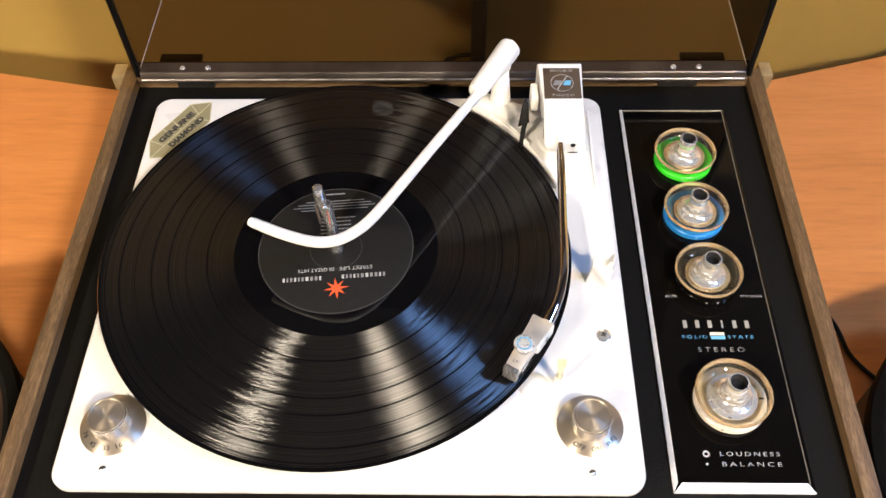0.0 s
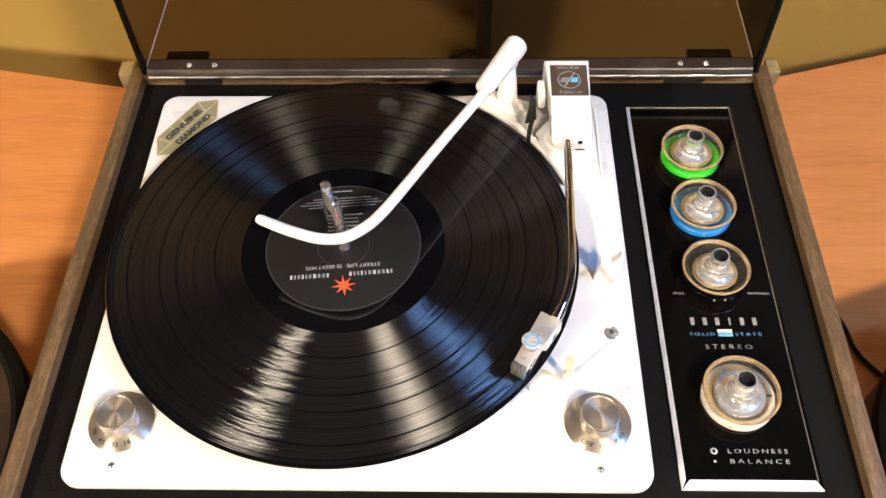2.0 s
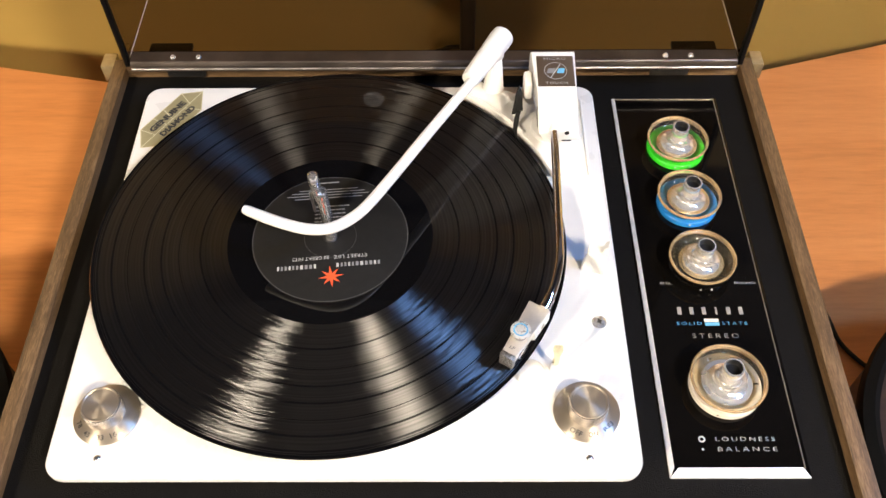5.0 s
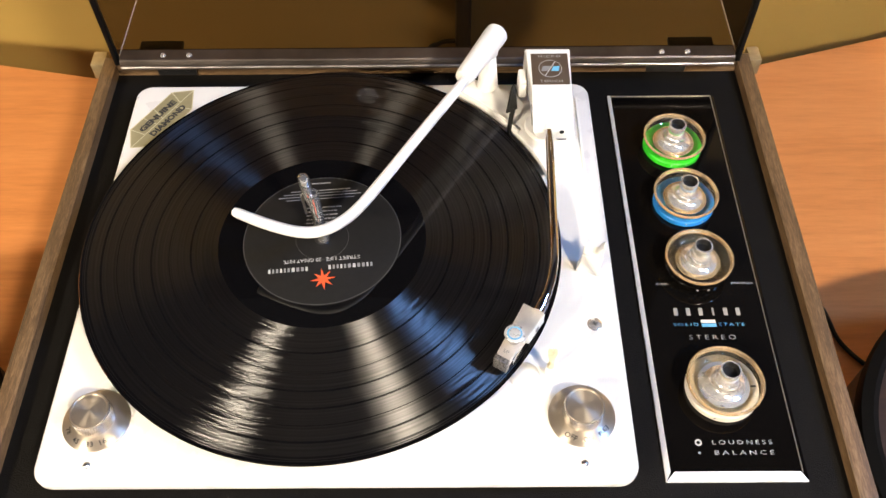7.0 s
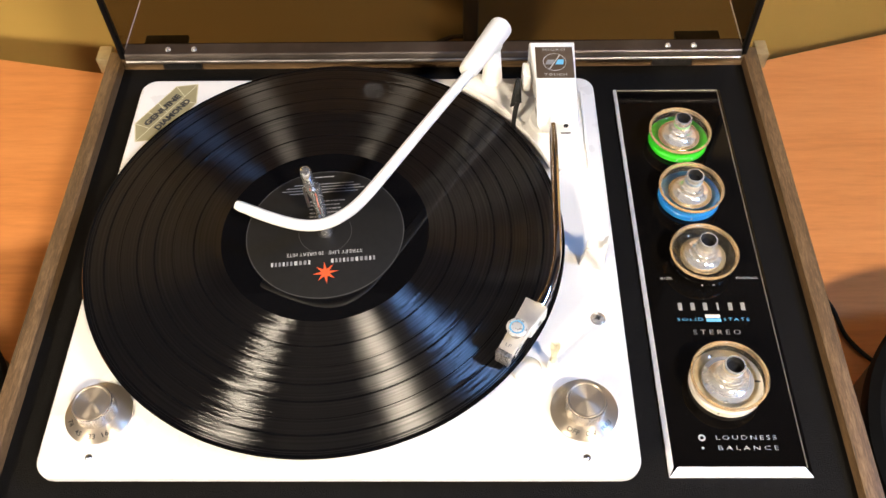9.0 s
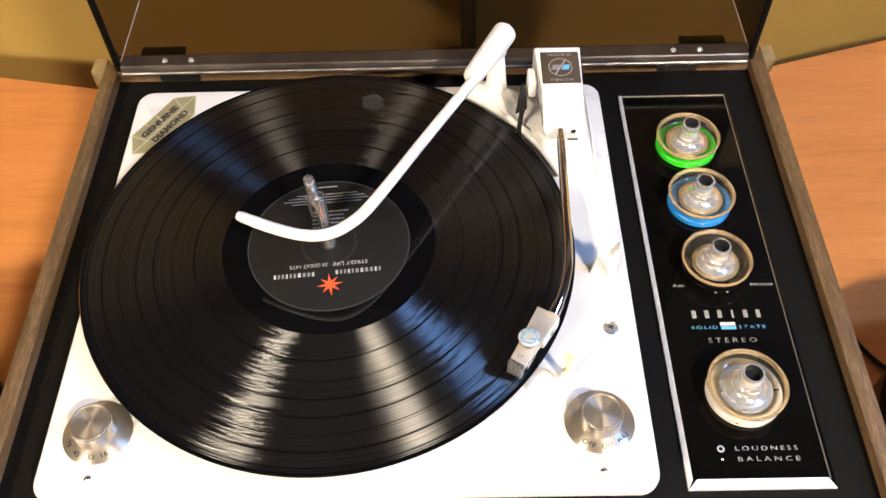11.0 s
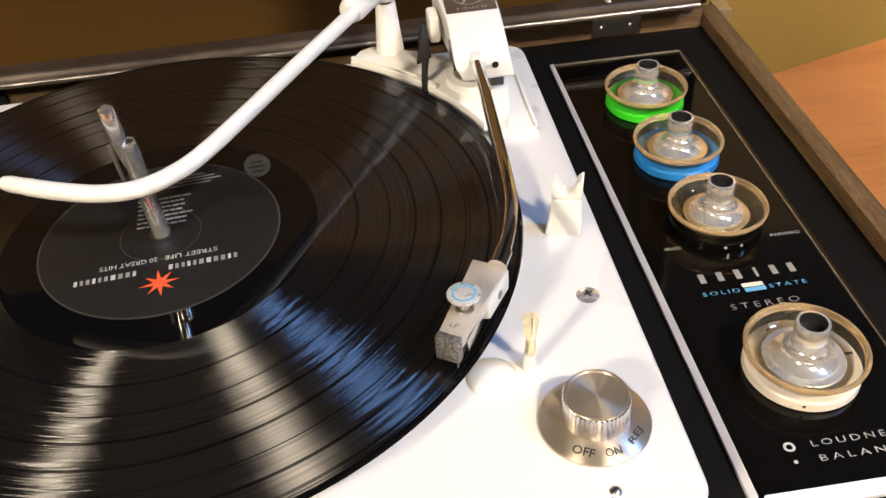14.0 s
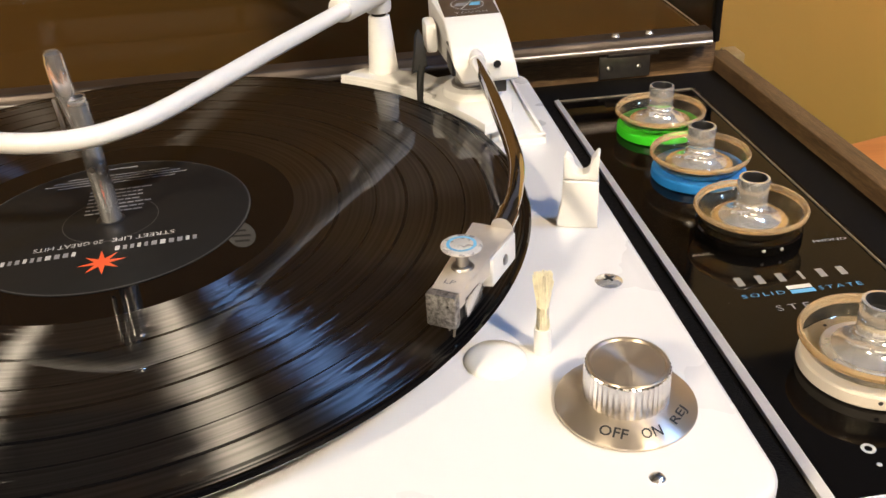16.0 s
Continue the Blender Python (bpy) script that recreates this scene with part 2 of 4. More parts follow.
M_GREEN = plain("green_plastic", (0.02, 0.62, 0.03), 0.3, vary=0.05)
M_BLUE = plain("blue_plastic", (0.01, 0.22, 0.60), 0.3, vary=0.05)
M_CREAM = plain("cream_plastic", (0.78, 0.70, 0.60), 0.35, vary=0.05)
M_GOLD = plain("gilt_disc", (0.90, 0.68, 0.38), 0.2, 0.8, vary=0.06, scale=120)
M_SILVER = plain("silver_disc", (0.86, 0.84, 0.80), 0.28, 0.75, vary=0.05)
M_LABEL = plain("charcoal_paper", (0.012, 0.0115, 0.011), 0.5, vary=0.12, scale=200, spec=0.2)
M_PRINT = plain("white_print", (0.48, 0.48, 0.46), 0.5, vary=0.04)
M_GREYPRINT = plain("grey_print", (0.24, 0.24, 0.24), 0.5, vary=0.05)
M_NAMEBAR = plain("silver_print", (0.30, 0.28, 0.25), 0.45, vary=0.08)
M_PRINTBLUE = plain("blue_print", (0.12, 0.42, 0.66), 0.5, vary=0.04)
M_ORANGE = plain("orange_print", (0.80, 0.10, 0.03), 0.5, vary=0.04)
M_DARKPRINT = plain("black_print", (0.03, 0.03, 0.03), 0.5, vary=0.1)
M_OLIVE = plain("olive_gold_foil", (0.34, 0.30, 0.17), 0.38, 0.25, vary=0.06, scale=150)
M_FOILLINE = plain("pale_gold_line", (0.62, 0.57, 0.38), 0.4, 0.2, vary=0.05)
M_BADGE = plain("brown_badge", (0.12, 0.085, 0.06), 0.3, 0.4, vary=0.08)
M_BRISTLE = plain("straw_bristle", (0.92, 0.83, 0.62), 0.55, vary=0.15, scale=300)
M_WALLP = plain("ochre_wall_paint", (0.45, 0.29, 0.076), 0.6, vary=0.05, scale=3, bumpd=0.0006)
# for room surfaces out of view, kept dark to dim the record's reflections
M_ROOM = plain("dark_unseen_room", (0.036, 0.031, 0.028), 0.75, vary=0.08, scale=4)
M_FLOOR = wood("brown_floor_boards", (0.10, 0.05, 0.025), (0.16, 0.085, 0.045), (0.22, 0.12, 0.065), 4, (0.4, 4, 1), 0.45, 0.0003)
M_SPKTOP = wood("dark_walnut_top", (0.012, 0.006, 0.004), (0.032, 0.015, 0.008), (0.055, 0.027, 0.014), 14, (0.6, 5, 1), 0.5, 0.0002)
M_SPKRIM = plain("matt_black_rim", (0.004, 0.0038, 0.0035), 0.7, vary=0.2, scale=90, spec=0.12)
M_LAMP = glow("warm_lamp_diffuser", (1.0, 0.91, 0.79), 1150)
M_STICKER = plain("pale_paper_sticker", (0.70, 0.70, 0.70), 0.55, vary=0.06, scale=120)


# ---------------- mesh helpers ----------------
def part(name, bm, material, parent=None, label="", smooth=True, m=None):
    me = bpy.data.meshes.new(name)
    bmesh.ops.recalc_face_normals(bm, faces=bm.faces)
    bm.to_mesh(me)
    bm.free()
    if smooth:
        for p in me.polygons:
            p.use_smooth = True
        me.set_sharp_from_angle(angle=radians(38))
    me.materials.append(material)
    ob = new(name, me)
    if parent:
        ob.parent = parent
    if m is not None:
        ob.matrix_local = m
    if label:
        ob["label"] = label
    return ob


def thing(name, at, label, category, group="", kind="", rz=0):
    ob = new(name)
    ob.empty_display_size = 0.02
    ob.matrix_world = pose(*at, 0, 0, rz)
    return tagged(ob, label, category, group, kind)


def box(x0, y0, z0, x1, y1, z1, bevel=0.0, seg=2, bm=None):
    b = bmesh.new()
    bmesh.ops.create_cube(b, size=1, matrix=Matrix.Translation(((x0 + x1) / 2, (y0 + y1) / 2, (z0 + z1) / 2)) @ Matrix.Diagonal((x1 - x0, y1 - y0, z1 - z0, 1)))
    if bevel:
        bmesh.ops.bevel(b, geom=b.edges[:], offset=bevel, segments=seg, profile=0.5, affect="EDGES")
    return merge(bm, b)


def merge(bm, b):
    if bm is None:
        return b
    me = bpy.data.meshes.new("tmp")
    b.to_mesh(me)
    b.free()
    bm.from_mesh(me)
    bpy.data.meshes.remove(me)
    return bm


def lathe(profile, n=48, bm=None, m=None):
    """Spin (radius, height) pairs about z; radius 0 closes the end."""
    b = bmesh.new()
    rings = []
    for r, z in profile:
        if r < 1e-7:
            rings.append([b.verts.new((0, 0, z))])
        else:
            rings.append([b.verts.new((r * math.cos(2 * math.pi * i / n), r * math.sin(2 * math.pi * i / n), z)) for i in range(n)])
    for a, c in zip(rings, rings[1:]):
        for i in range(n):
            j = (i + 1) % n
            if len(a) == 1 and len(c) == 1:
                continue
            if len(a) == 1:
                b.faces.new((a[0], c[i], c[j]))
            elif len(c) == 1:
                b.faces.new((a[i], a[j], c[0]))
            else:
                b.faces.new((a[i], a[j], c[j], c[i]))
    if m is not None:
        bmesh.ops.transform(b, matrix=m, verts=b.verts)
    return merge(bm, b)


def prism(pts, z0, z1, bevel=0.0, seg=2, bm=None, only_top=True):
    """A slab with the outline pts, from z0 to z1."""
    b = bmesh.new()
    vs = [b.verts.new((x, y, z1)) for x, y in pts]
    f = b.faces.new(vs)
    r = bmesh.ops.extrude_face_region(b, geom=[f])
    bmesh.ops.translate(b, verts=[v for v in r["geom"] if isinstance(v, bmesh.types.BMVert)], vec=(0, 0, z0 - z1))
    if bevel:
        es = [e for e in b.edges if all(abs(v.co.z - z1) < 1e-7 for v in e.verts)]
        bmesh.ops.bevel(b, geom=es, offset=bevel, segments=seg, profile=0.5, affect="EDGES")
    return merge(bm, b)


def rounded(x0, y0, x1, y1, r, n=8):
    out = []
    for cx, cy, a in ((x1 - r, y1 - r, 0), (x0 + r, y1 - r, 90), (x0 + r, y0 + r, 180), (x1 - r, y0 + r, 270)):
        for i in range(n + 1):
            t = radians(a + 90 * i / n)
            out.append((cx + r * math.cos(t), cy + r * math.sin(t)))
    return out


def smooth_path(pts, steps=10):
    """A smooth line through the points."""
    P = [Vector(p) for p in pts]
    P = [2 * P[0] - P[1]] + P + [2 * P[-1] - P[-2]]
    out = []
    for i in range(1, len(P) - 2):
        a, b, c, d = P[i - 1:i + 3]
        for k in range(steps):
            t = k / steps
            out.append(0.5 * (2 * b + (c - a) * t + (2 * a - 5 * b + 4 * c - d) * t * t + (3 * b - 3 * c + d - a) * t ** 3))
    return out + [P[-2]]


def tube(path, radii, n=20, bm=None, ends=True):
    """A round bar along a path; radii: one, or one a point."""
    b = bmesh.new()
    P = [Vector(p) for p in path]
    R = radii if isinstance(radii, (list, tuple)) else [radii] * len(P)
    up = Vector((0, 0, 1))
    rings = []
    for i, p in enumerate(P):
        d = (P[min(i + 1, len(P) - 1)] - P[max(i - 1, 0)]).normalized()
        u = d.cross(up)
        if u.length < 1e-4:
            u = Vector((1, 0, 0))
        u.normalize()
        v = u.cross(d)
        rings.append([b.verts.new(p + R[i] * (math.cos(2 * math.pi * k / n) * u + math.sin(2 * math.pi * k / n) * v)) for k in range(n)])
    for a, c in zip(rings, rings[1:]):
        for k in range(n):
            j = (k + 1) % n
            b.faces.new((a[k], a[j], c[j], c[k]))
    if ends:
        b.faces.new(rings[0])
        b.faces.new(rings[-1])
    return merge(bm, b)


def letters(text, width, height, m, parent, material, name="lettering", label="", spacing=1.0, lift=0.00012, bold=0.0):
    """Words cut from thin sheet, scaled to width and height, centred at m."""
    cu = bpy.data.curves.new("words", "FONT")
    cu.body, cu.align_x, cu.align_y, cu.space_character, cu.resolution_u, cu.offset = text, "LEFT", "BOTTOM_BASELINE", spacing, 2, bold
    tmp = new("words", cu)
    bpy.context.view_layer.update()
    me = bpy.data.meshes.new_from_object(tmp.evaluated_get(bpy.context.evaluated_depsgraph_get()))
    bpy.data.objects.remove(tmp)
    bpy.data.curves.remove(cu)
    co = np.array([v.co[:] for v in me.vertices])
    lo, hi = co.min(0), co.max(0)
    for v in me.vertices:
        v.co = ((v.co.x - (lo[0] + hi[0]) / 2) * width / (hi[0] - lo[0]), (v.co.y - (lo[1] + hi[1]) / 2) * height / (hi[1] - lo[1]), lift)
    me.name = name
    me.materials.append(material)
    ob = new(name, me)
    ob.parent = parent
    ob.matrix_local = m
    if label:
        ob["label"] = label
    return ob


def flat_poly(pts, z=0.00012):
    b = bmesh.new()
    b.faces.new([b.verts.new((x, y, z)) for x, y in pts])
    return b


def ring_poly(r0, r1, n=40, z=0.00012):
    b = bmesh.new()
    a = [(math.cos(2 * math.pi * i / n), math.sin(2 * math.pi * i / n)) for i in range(n)]
    v0 = [b.verts.new((r0 * c, r0 * s, z)) for c, s in a]
    v1 = [b.verts.new((r1 * c, r1 * s, z)) for c, s in a]
    for i in range(n):
        j = (i + 1) % n
        b.faces.new((v0[i], v1[i], v1[j], v0[j]))
    return b


# ---------------- the room ----------------
def room():
    t = 0.12
    def slab(name, b, mt, label, cat):
        return tagged(part(name, b, mt, smooth=False), label, cat, kind="structure")
    slab("floor", box(ROOM_X0 - t, ROOM_Y0 - t, FLOOR - 0.1, ROOM_X1 + t, WALL_Y + t, FLOOR), M_FLOOR, "brown wooden floor under the table", "floor")
    def pierced(make, u0, u1, v0, v1, a0, a1, c0, c1):
        q = make(a0, u0, c0, c1)
        for w in ((u1, a1, c0, c1), (u0, u1, c0, v0), (u0, u1, v1, c1)):
            q = merge(q, make(*w))
        return q
    slab("ceiling", box(ROOM_X0 - t, ROOM_Y0 - t, CEIL, ROOM_X1 + t, WALL_Y + t, CEIL + 0.1), M_ROOM, "plain unseen ceiling, kept dark", "ceiling")
    slab("wall_north", box(ROOM_X0 - t, WALL_Y, FLOOR, ROOM_X1 + t, WALL_Y + t, 0.5), M_WALLP, "ochre yellow painted wall behind the table", "wall")
    # unseen upper wall, added dark so the record mirrors less ochre
    slab("wall_north_dark_top", box(ROOM_X0 - t, WALL_Y, 0.5, ROOM_X1 + t, WALL_Y + t, CEIL), M_ROOM, "unseen upper wall, added dark to dim reflections in the record", "wall")
    slab("wall_south", pierced(lambda x0, x1, z0, z1: box(x0, ROOM_Y0 - t, z0, x1, ROOM_Y0, z1), WIN_X0, WIN_X1, WIN_Z0, WIN_Z1, ROOM_X0 - t, ROOM_X1 + t, FLOOR, CEIL),
         M_ROOM, "plain unseen wall, kept dark, with a wide window opening", "wall")
    slab("wall_west", box(ROOM_X0 - t, ROOM_Y0, FLOOR, ROOM_X0, WALL_Y, CEIL), M_ROOM, "plain painted wall", "wall")
    slab("wall_east", pierced(lambda y0, y1, z0, z1: box(ROOM_X1, y0, z0, ROOM_X1 + t, y1, z1), EAST_Y0, EAST_Y1, EAST_Z0, EAST_Z1, ROOM_Y0, WALL_Y, FLOOR, CEIL),
         M_ROOM, "plain painted wall with a high window opening", "wall")
    w = pierced(lambda x0, x1, z0, z1: box(x0, ROOM_Y0 - 0.03, z0, x1, ROOM_Y0 + 0.006, z1), WIN_X0 + 0.002, WIN_X1 - 0.002, WIN_Z0 + 0.002, WIN_Z1 - 0.002, WIN_X0 - 0.05, WIN_X1 + 0.05, WIN_Z0 - 0.05, WIN_Z1 + 0.05)
    slab("window_1", w, M_WHITEPL, "white painted window frame round the opening", "window")


def ceiling_lamp(x, y, r, z=None):
    z = CEIL if z is None else z
    la = thing("ceiling_lamp", (x, y, CEIL), "round ceiling lamp with a warm glowing diffuser", "lamp", "ceiling lamps")
    part("housing", lathe([(0, 0), (r + 0.012, 0), (r + 0.012, -0.03), (r, -0.03), (r, -0.02), (0, -0.02)], 40), M_WHITEPL, la)
    part("diffuser", lathe([(r - 0.001, -0.0215), (r - 0.004, -0.034), (0, -0.037)], 40), M_LAMP, la, "glowing warm diffuser")
    return la


room()
ceiling_lamp(-1.77, -1.96, 0.168)
ceiling_lamp(0.94, -1.43, 0.12)


def back_edge(x):
    """How far back the table reaches: two shallow arms with a dip between them."""
    k = 0.098
    d = x - k
    s = 0.29 if d > 0 else -0.2
    return 0.292 + math.sqrt((s * d) ** 2 + 0.012 ** 2)


def table():
    ta = thing("table", (0, 0, FLOOR), "orange beech veneer table with a curved back edge", "table")
    xs = [-1.0 + 0.05 * i for i in range(45)]
    pts = [(-1.0, -0.75), (1.2, -0.75)] + [(x, back_edge(x)) for x in reversed(xs)]
    part("tabletop", prism(pts, TABLE - 0.028 - FLOOR, TABLE - FLOOR, 0.002), M_BEECH, ta)
    for x in (-0.9, 1.1):
        for y in (-0.65, 0.2):
            part("leg", box(x - 0.025, y - 0.025, 0, x + 0.025, y + 0.025, TABLE - 0.029 - FLOOR, 0.003), M_BEECH, ta)


table()

# ---------------- record player cabinet ----------------
VIN = -0.0232        # leathercloth deck
TOP = -0.0145        # rim of the wooden case
X0, X1, Y0, Y1 = -0.1795, 0.3063, -0.195, 0.1875


def cabinet():
    c = thing("record_player_cabinet", (0, 0, TABLE), "open walnut record player cabinet with a black leathercloth deck", "record player")
    h = -TABLE
    o = 0.0111
    part("side_panel", box(X0 - o, Y0 - o, 0.012, X0, Y1 + o, TOP + h, 0.0012), M_WALNUT, c)
    part("side_panel", box(X1, Y0 - o, 0.012, X1 + o, Y1 + o, TOP + h, 0.0012), M_WALNUT, c)
    part("back_panel", box(X0 + 0.0002, Y1, 0.012, X1 - 0.0002, Y1 + o - 0.0005, -0.0050 + h, 0.0012), M_WALNUT_X, c)
    part("front_panel", box(X0 + 0.0002, Y0 - o + 0.0005, 0.012, X1 - 0.0002, Y0, TOP + h - 0.0003, 0.0012), M_WALNUT_X, c)
    part("deck", box(X0 - 0.001, Y0 - 0.001, VIN + h - 0.008, X1 + 0.001, Y1 + 0.001, VIN + h), M_LEATHER, c, "black grained leathercloth deck", smooth=False)
    for x in (X0 + 0.03, X1 - 0.03):
        for y in (Y0 + 0.03, Y1 - 0.03):
            part("foot", lathe([(0, 0), (0.011, 0), (0.012, 0.011), (0.012, 0.0135), (0, 0.0135)], 20), M_RUBBER, c, m=pose(x, y, 0))
    # corner caps at the back
    for x0, x1 in ((X0 - o - 0.0112, X0 - o - 0.0002), (X1 + o + 0.0002, X1 + o + 0.0100)):
        part("corner_cap", box(x0, 0.1925, -0.032 + h, x1, 0.2085, -0.0165 + h, 0.0012), M_BRASS, c, "dull brass corner cap")
    # hinge leaves on the back panel
    for x0, x1, mt in ((-0.147, -0.117, M_BLACK), (0.236, 0.266, M_DULL)):
        hg = part("hinge", box(x0, Y1 - 0.0016, -0.0218 + h, x1, Y1 + 0.0005, -0.0085 + h, 0.0004), mt, c, "steel hinge leaf with two screws")
        for x in (x0 + 0.006, x1 - 0.006):
            part("screw", lathe([(0, 0.0011), (0.0014, 0.0008), (0.0021, 0)], 16), mt, hg, m=pose(x, Y1 - 0.0016, -0.0160 + h, 90))
        part("knuckle", tube([(x0 + 0.004, Y1 - 0.003, -0.0070 + h), (x1 + 0.004, Y1 - 0.003, -0.0070 + h)], 0.0017, 12), mt, hg)
    return c


cabinet()


def lid():
    li = thing("lid", (0, 0.18, 0), "smoked acrylic dust cover standing open behind the deck", "lid")
    a, b_, t = -0.1715, 0.3005, 0.004
    y0, y1, z1 = 0.1765, 0.277, 0.36
    o = Matrix.Translation((0, -0.18, 0))
    def sheet(nm, bb, lab=""):
        bmesh.ops.transform(bb, matrix=o, verts=bb.verts)
        return part(nm, bb, M_LIDCLR, li, lab, smooth=False)
    def single(p):
        q = bmesh.new()
        q.faces.new([q.verts.new(v) for v in p])
        return q
    sheet("side_sheet", single([(a, y0, -0.001), (a, y1, -0.001), (a, y1, z1), (a, y0, z1)]))
    sheet("side_sheet", single([(b_, y0, -0.001), (b_, y1, -0.001), (b_, y1, z1), (b_, y0, z1)]))
    sheet("rear_sheet", single([(a, y0, -0.001), (b_, y0, -0.001), (b_, y1, -0.001), (a, y1, -0.001)]))
    sheet("top_sheet", single([(a, y1, -0.001), (b_, y1, -0.001), (b_, y1, z1), (a, y1, z1)]))
    sheet("front_sheet", single([(a, y0, z1), (b_, y0, z1), (b_, y1, z1), (a, y1, z1)]))
    for x in (a, b_):
        e = box(x - t / 2, y0 - 0.001, -0.002, x + t / 2, y0 + 0.004, z1, 0.0008)
        bmesh.ops.transform(e, matrix=o, verts=e.verts)
        part("rim_edge", e, M_LIDEDGE, li, "dark acrylic edge")
        for p, q in (((x, y1, 0), (x, y0 + 0.004, 0)),):
            e = tube([p, q], 0.00045, 8)
            bmesh.ops.transform(e, matrix=o, verts=e.verts)
            part("corner_seam", e, M_AMBER_EDGE, li, "pale glued acrylic seam")
    # metal strip, coloured brown for what it mirrors, with its front lip
    s = prism([(0.1703, -0.0014), (0.1712, -0.0018), (0.1748, 0.0040), (0.184, 0.0044), (0.184, 0.0060), (0.1733, 0.0058), (0.1722, 0.0050), (0.1714, 0.0030)], -0.1675, 0.2965)
    bmesh.ops.transform(s, matrix=Matrix(((0, 0, 1, 0), (1, 0, 0, 0), (0, 1, 0, 0), (0, 0, 0, 1))), verts=s.verts)
    bmesh.ops.transform(s, matrix=o, verts=s.verts)
    st = part("hinge_strip", s, M_STRIP, li, "aluminium hinge strip with a brown reflection in its colour", smooth=False)
    e = tube([(-0.167, 0.1709, 0.0002), (0.296, 0.1709, 0.0002)], 0.0011, 12)
    bmesh.ops.transform(e, matrix=o, verts=e.verts)
    part("lip", e, M_LIP, st, "rolled lip with its uneven gleam in the colour")
    for x in (-0.1352, -0.1155, 0.242, 0.2614):
        part("screw", lathe([(0, 0.0014), (0.0016, 0.0012), (0.0024, 0)], 16), M_STEM, st, m=pose(x, 0.178 - 0.18, 0.006))
    # dark rubber pads under the lid's rear sheet
    for x0, x1 in ((-0.163, -0.129), (0.2545, 0.2895)):
        p = box(x0, 0.2, -0.0135, x1, 0.2125, -0.0095, 0.001)
        bmesh.ops.transform(p, matrix=o, verts=p.verts)
        part("hinge_leaf", p, M_BLACK, li, "black hinge leaf seen through the lid")
    return li


# aluminium darkened to the brown that its top face reflects
M_STRIP = plain("brown_sheen_strip", (0.17, 0.14, 0.12), 0.36, 0.9, vary=0.3, scale=26, rvar=0.1)
# same metal, lighter and streaky for the gleam along the lip
M_LIP = plain("gleaming_lip", (0.50, 0.46, 0.43), 0.33, 0.9, vary=0.35, scale=70, rvar=0.12)
M_AMBER_EDGE = plain("pale_seam", (0.42, 0.34, 0.26), 0.3, vary=0.1)
lid()
stk = thing("round_sticker", (0.0026, 0.2755, 0.1726), "round pale paper sticker inside the lid", "sticker")
part("disc", lathe([(0, 0.0004), (0.0098, 0.0004), (0.0098, 0), (0, 0)], 36), M_STICKER, stk, m=pose(0, 0, 0, 90))
for k, w in enumerate((0.010, 0.013, 0.008)):
    part("print_bar", box(-w / 2, -0.0006, 0.004 - 0.004 * k, w / 2, -0.0005, 0.0055 - 0.004 * k), M_GREYPRINT, stk, smooth=False)

# ---------------- turntable unit ----------------
REC = 0.0133


def turntable():
    u = thing("turntable_plate", (0, 0, VIN), "white enamelled turntable plate with rounded corners", "turntable")
    z = -VIN
    part("plate", prism(rounded(-0.150, -0.1563, 0.1838, 0.1512, 0.0115), z - 0.005, z, 0.0018, 3), M_WHITE, u)
    part("base", prism(rounded(-0.142, -0.149, 0.176, 0.144, 0.01), 0, z - 0.0052), M_BLACK, u)
    part("platter", lathe([(0, z + 0.003), (0.132, z + 0.003), (0.134, z + 0.0045), (0.134, z + 0.0095), (0.132, z + 0.011), (0, z + 0.011)], 96), M_RUBBER, u, "black platter under the record")
    # heads of screws in the plate
    sc = part("screw", lathe([(0, 0.0009), (0.003, 0.0008), (0.0046, 0)], 28), M_STEM, u, m=pose(0.1683, -0.0563, z), label="cross-head chrome screw")
    for a in (20, 110):
        part("slot", box(-0.0020, -0.00045, 0.00075, 0.0020, 0.00045, 0.00105), M_DARKPRINT, sc, m=pose(0, 0, 0, 0, 0, a))
    for x, y in ((-0.1211, -0.1443), (0.1541, -0.1445)):
        s2 = part("screw", lathe([(0, 0.0011), (0.0012, 0.0009), (0.0021, 0)], 20), M_ALU, u, m=pose(x, y, z))
        part("slot", box(-0.0010, -0.00022, 0.0006, 0.0010, 0.00022, 0.00112), M_DARKPRINT, s2, m=pose(0, 0, 0, 0, 0, 35))
    # domed stud
    prof = [(0.0092 * math.cos(radians(a)), z + 0.0036 * math.sin(radians(a))) for a in range(0, 90, 10)] + [(0, z + 0.0036)]
    part("dome", lathe(prof, 40), M_WHITEPL, u, m=pose(0.1237, -0.0912, 0))
    return u


turntable()


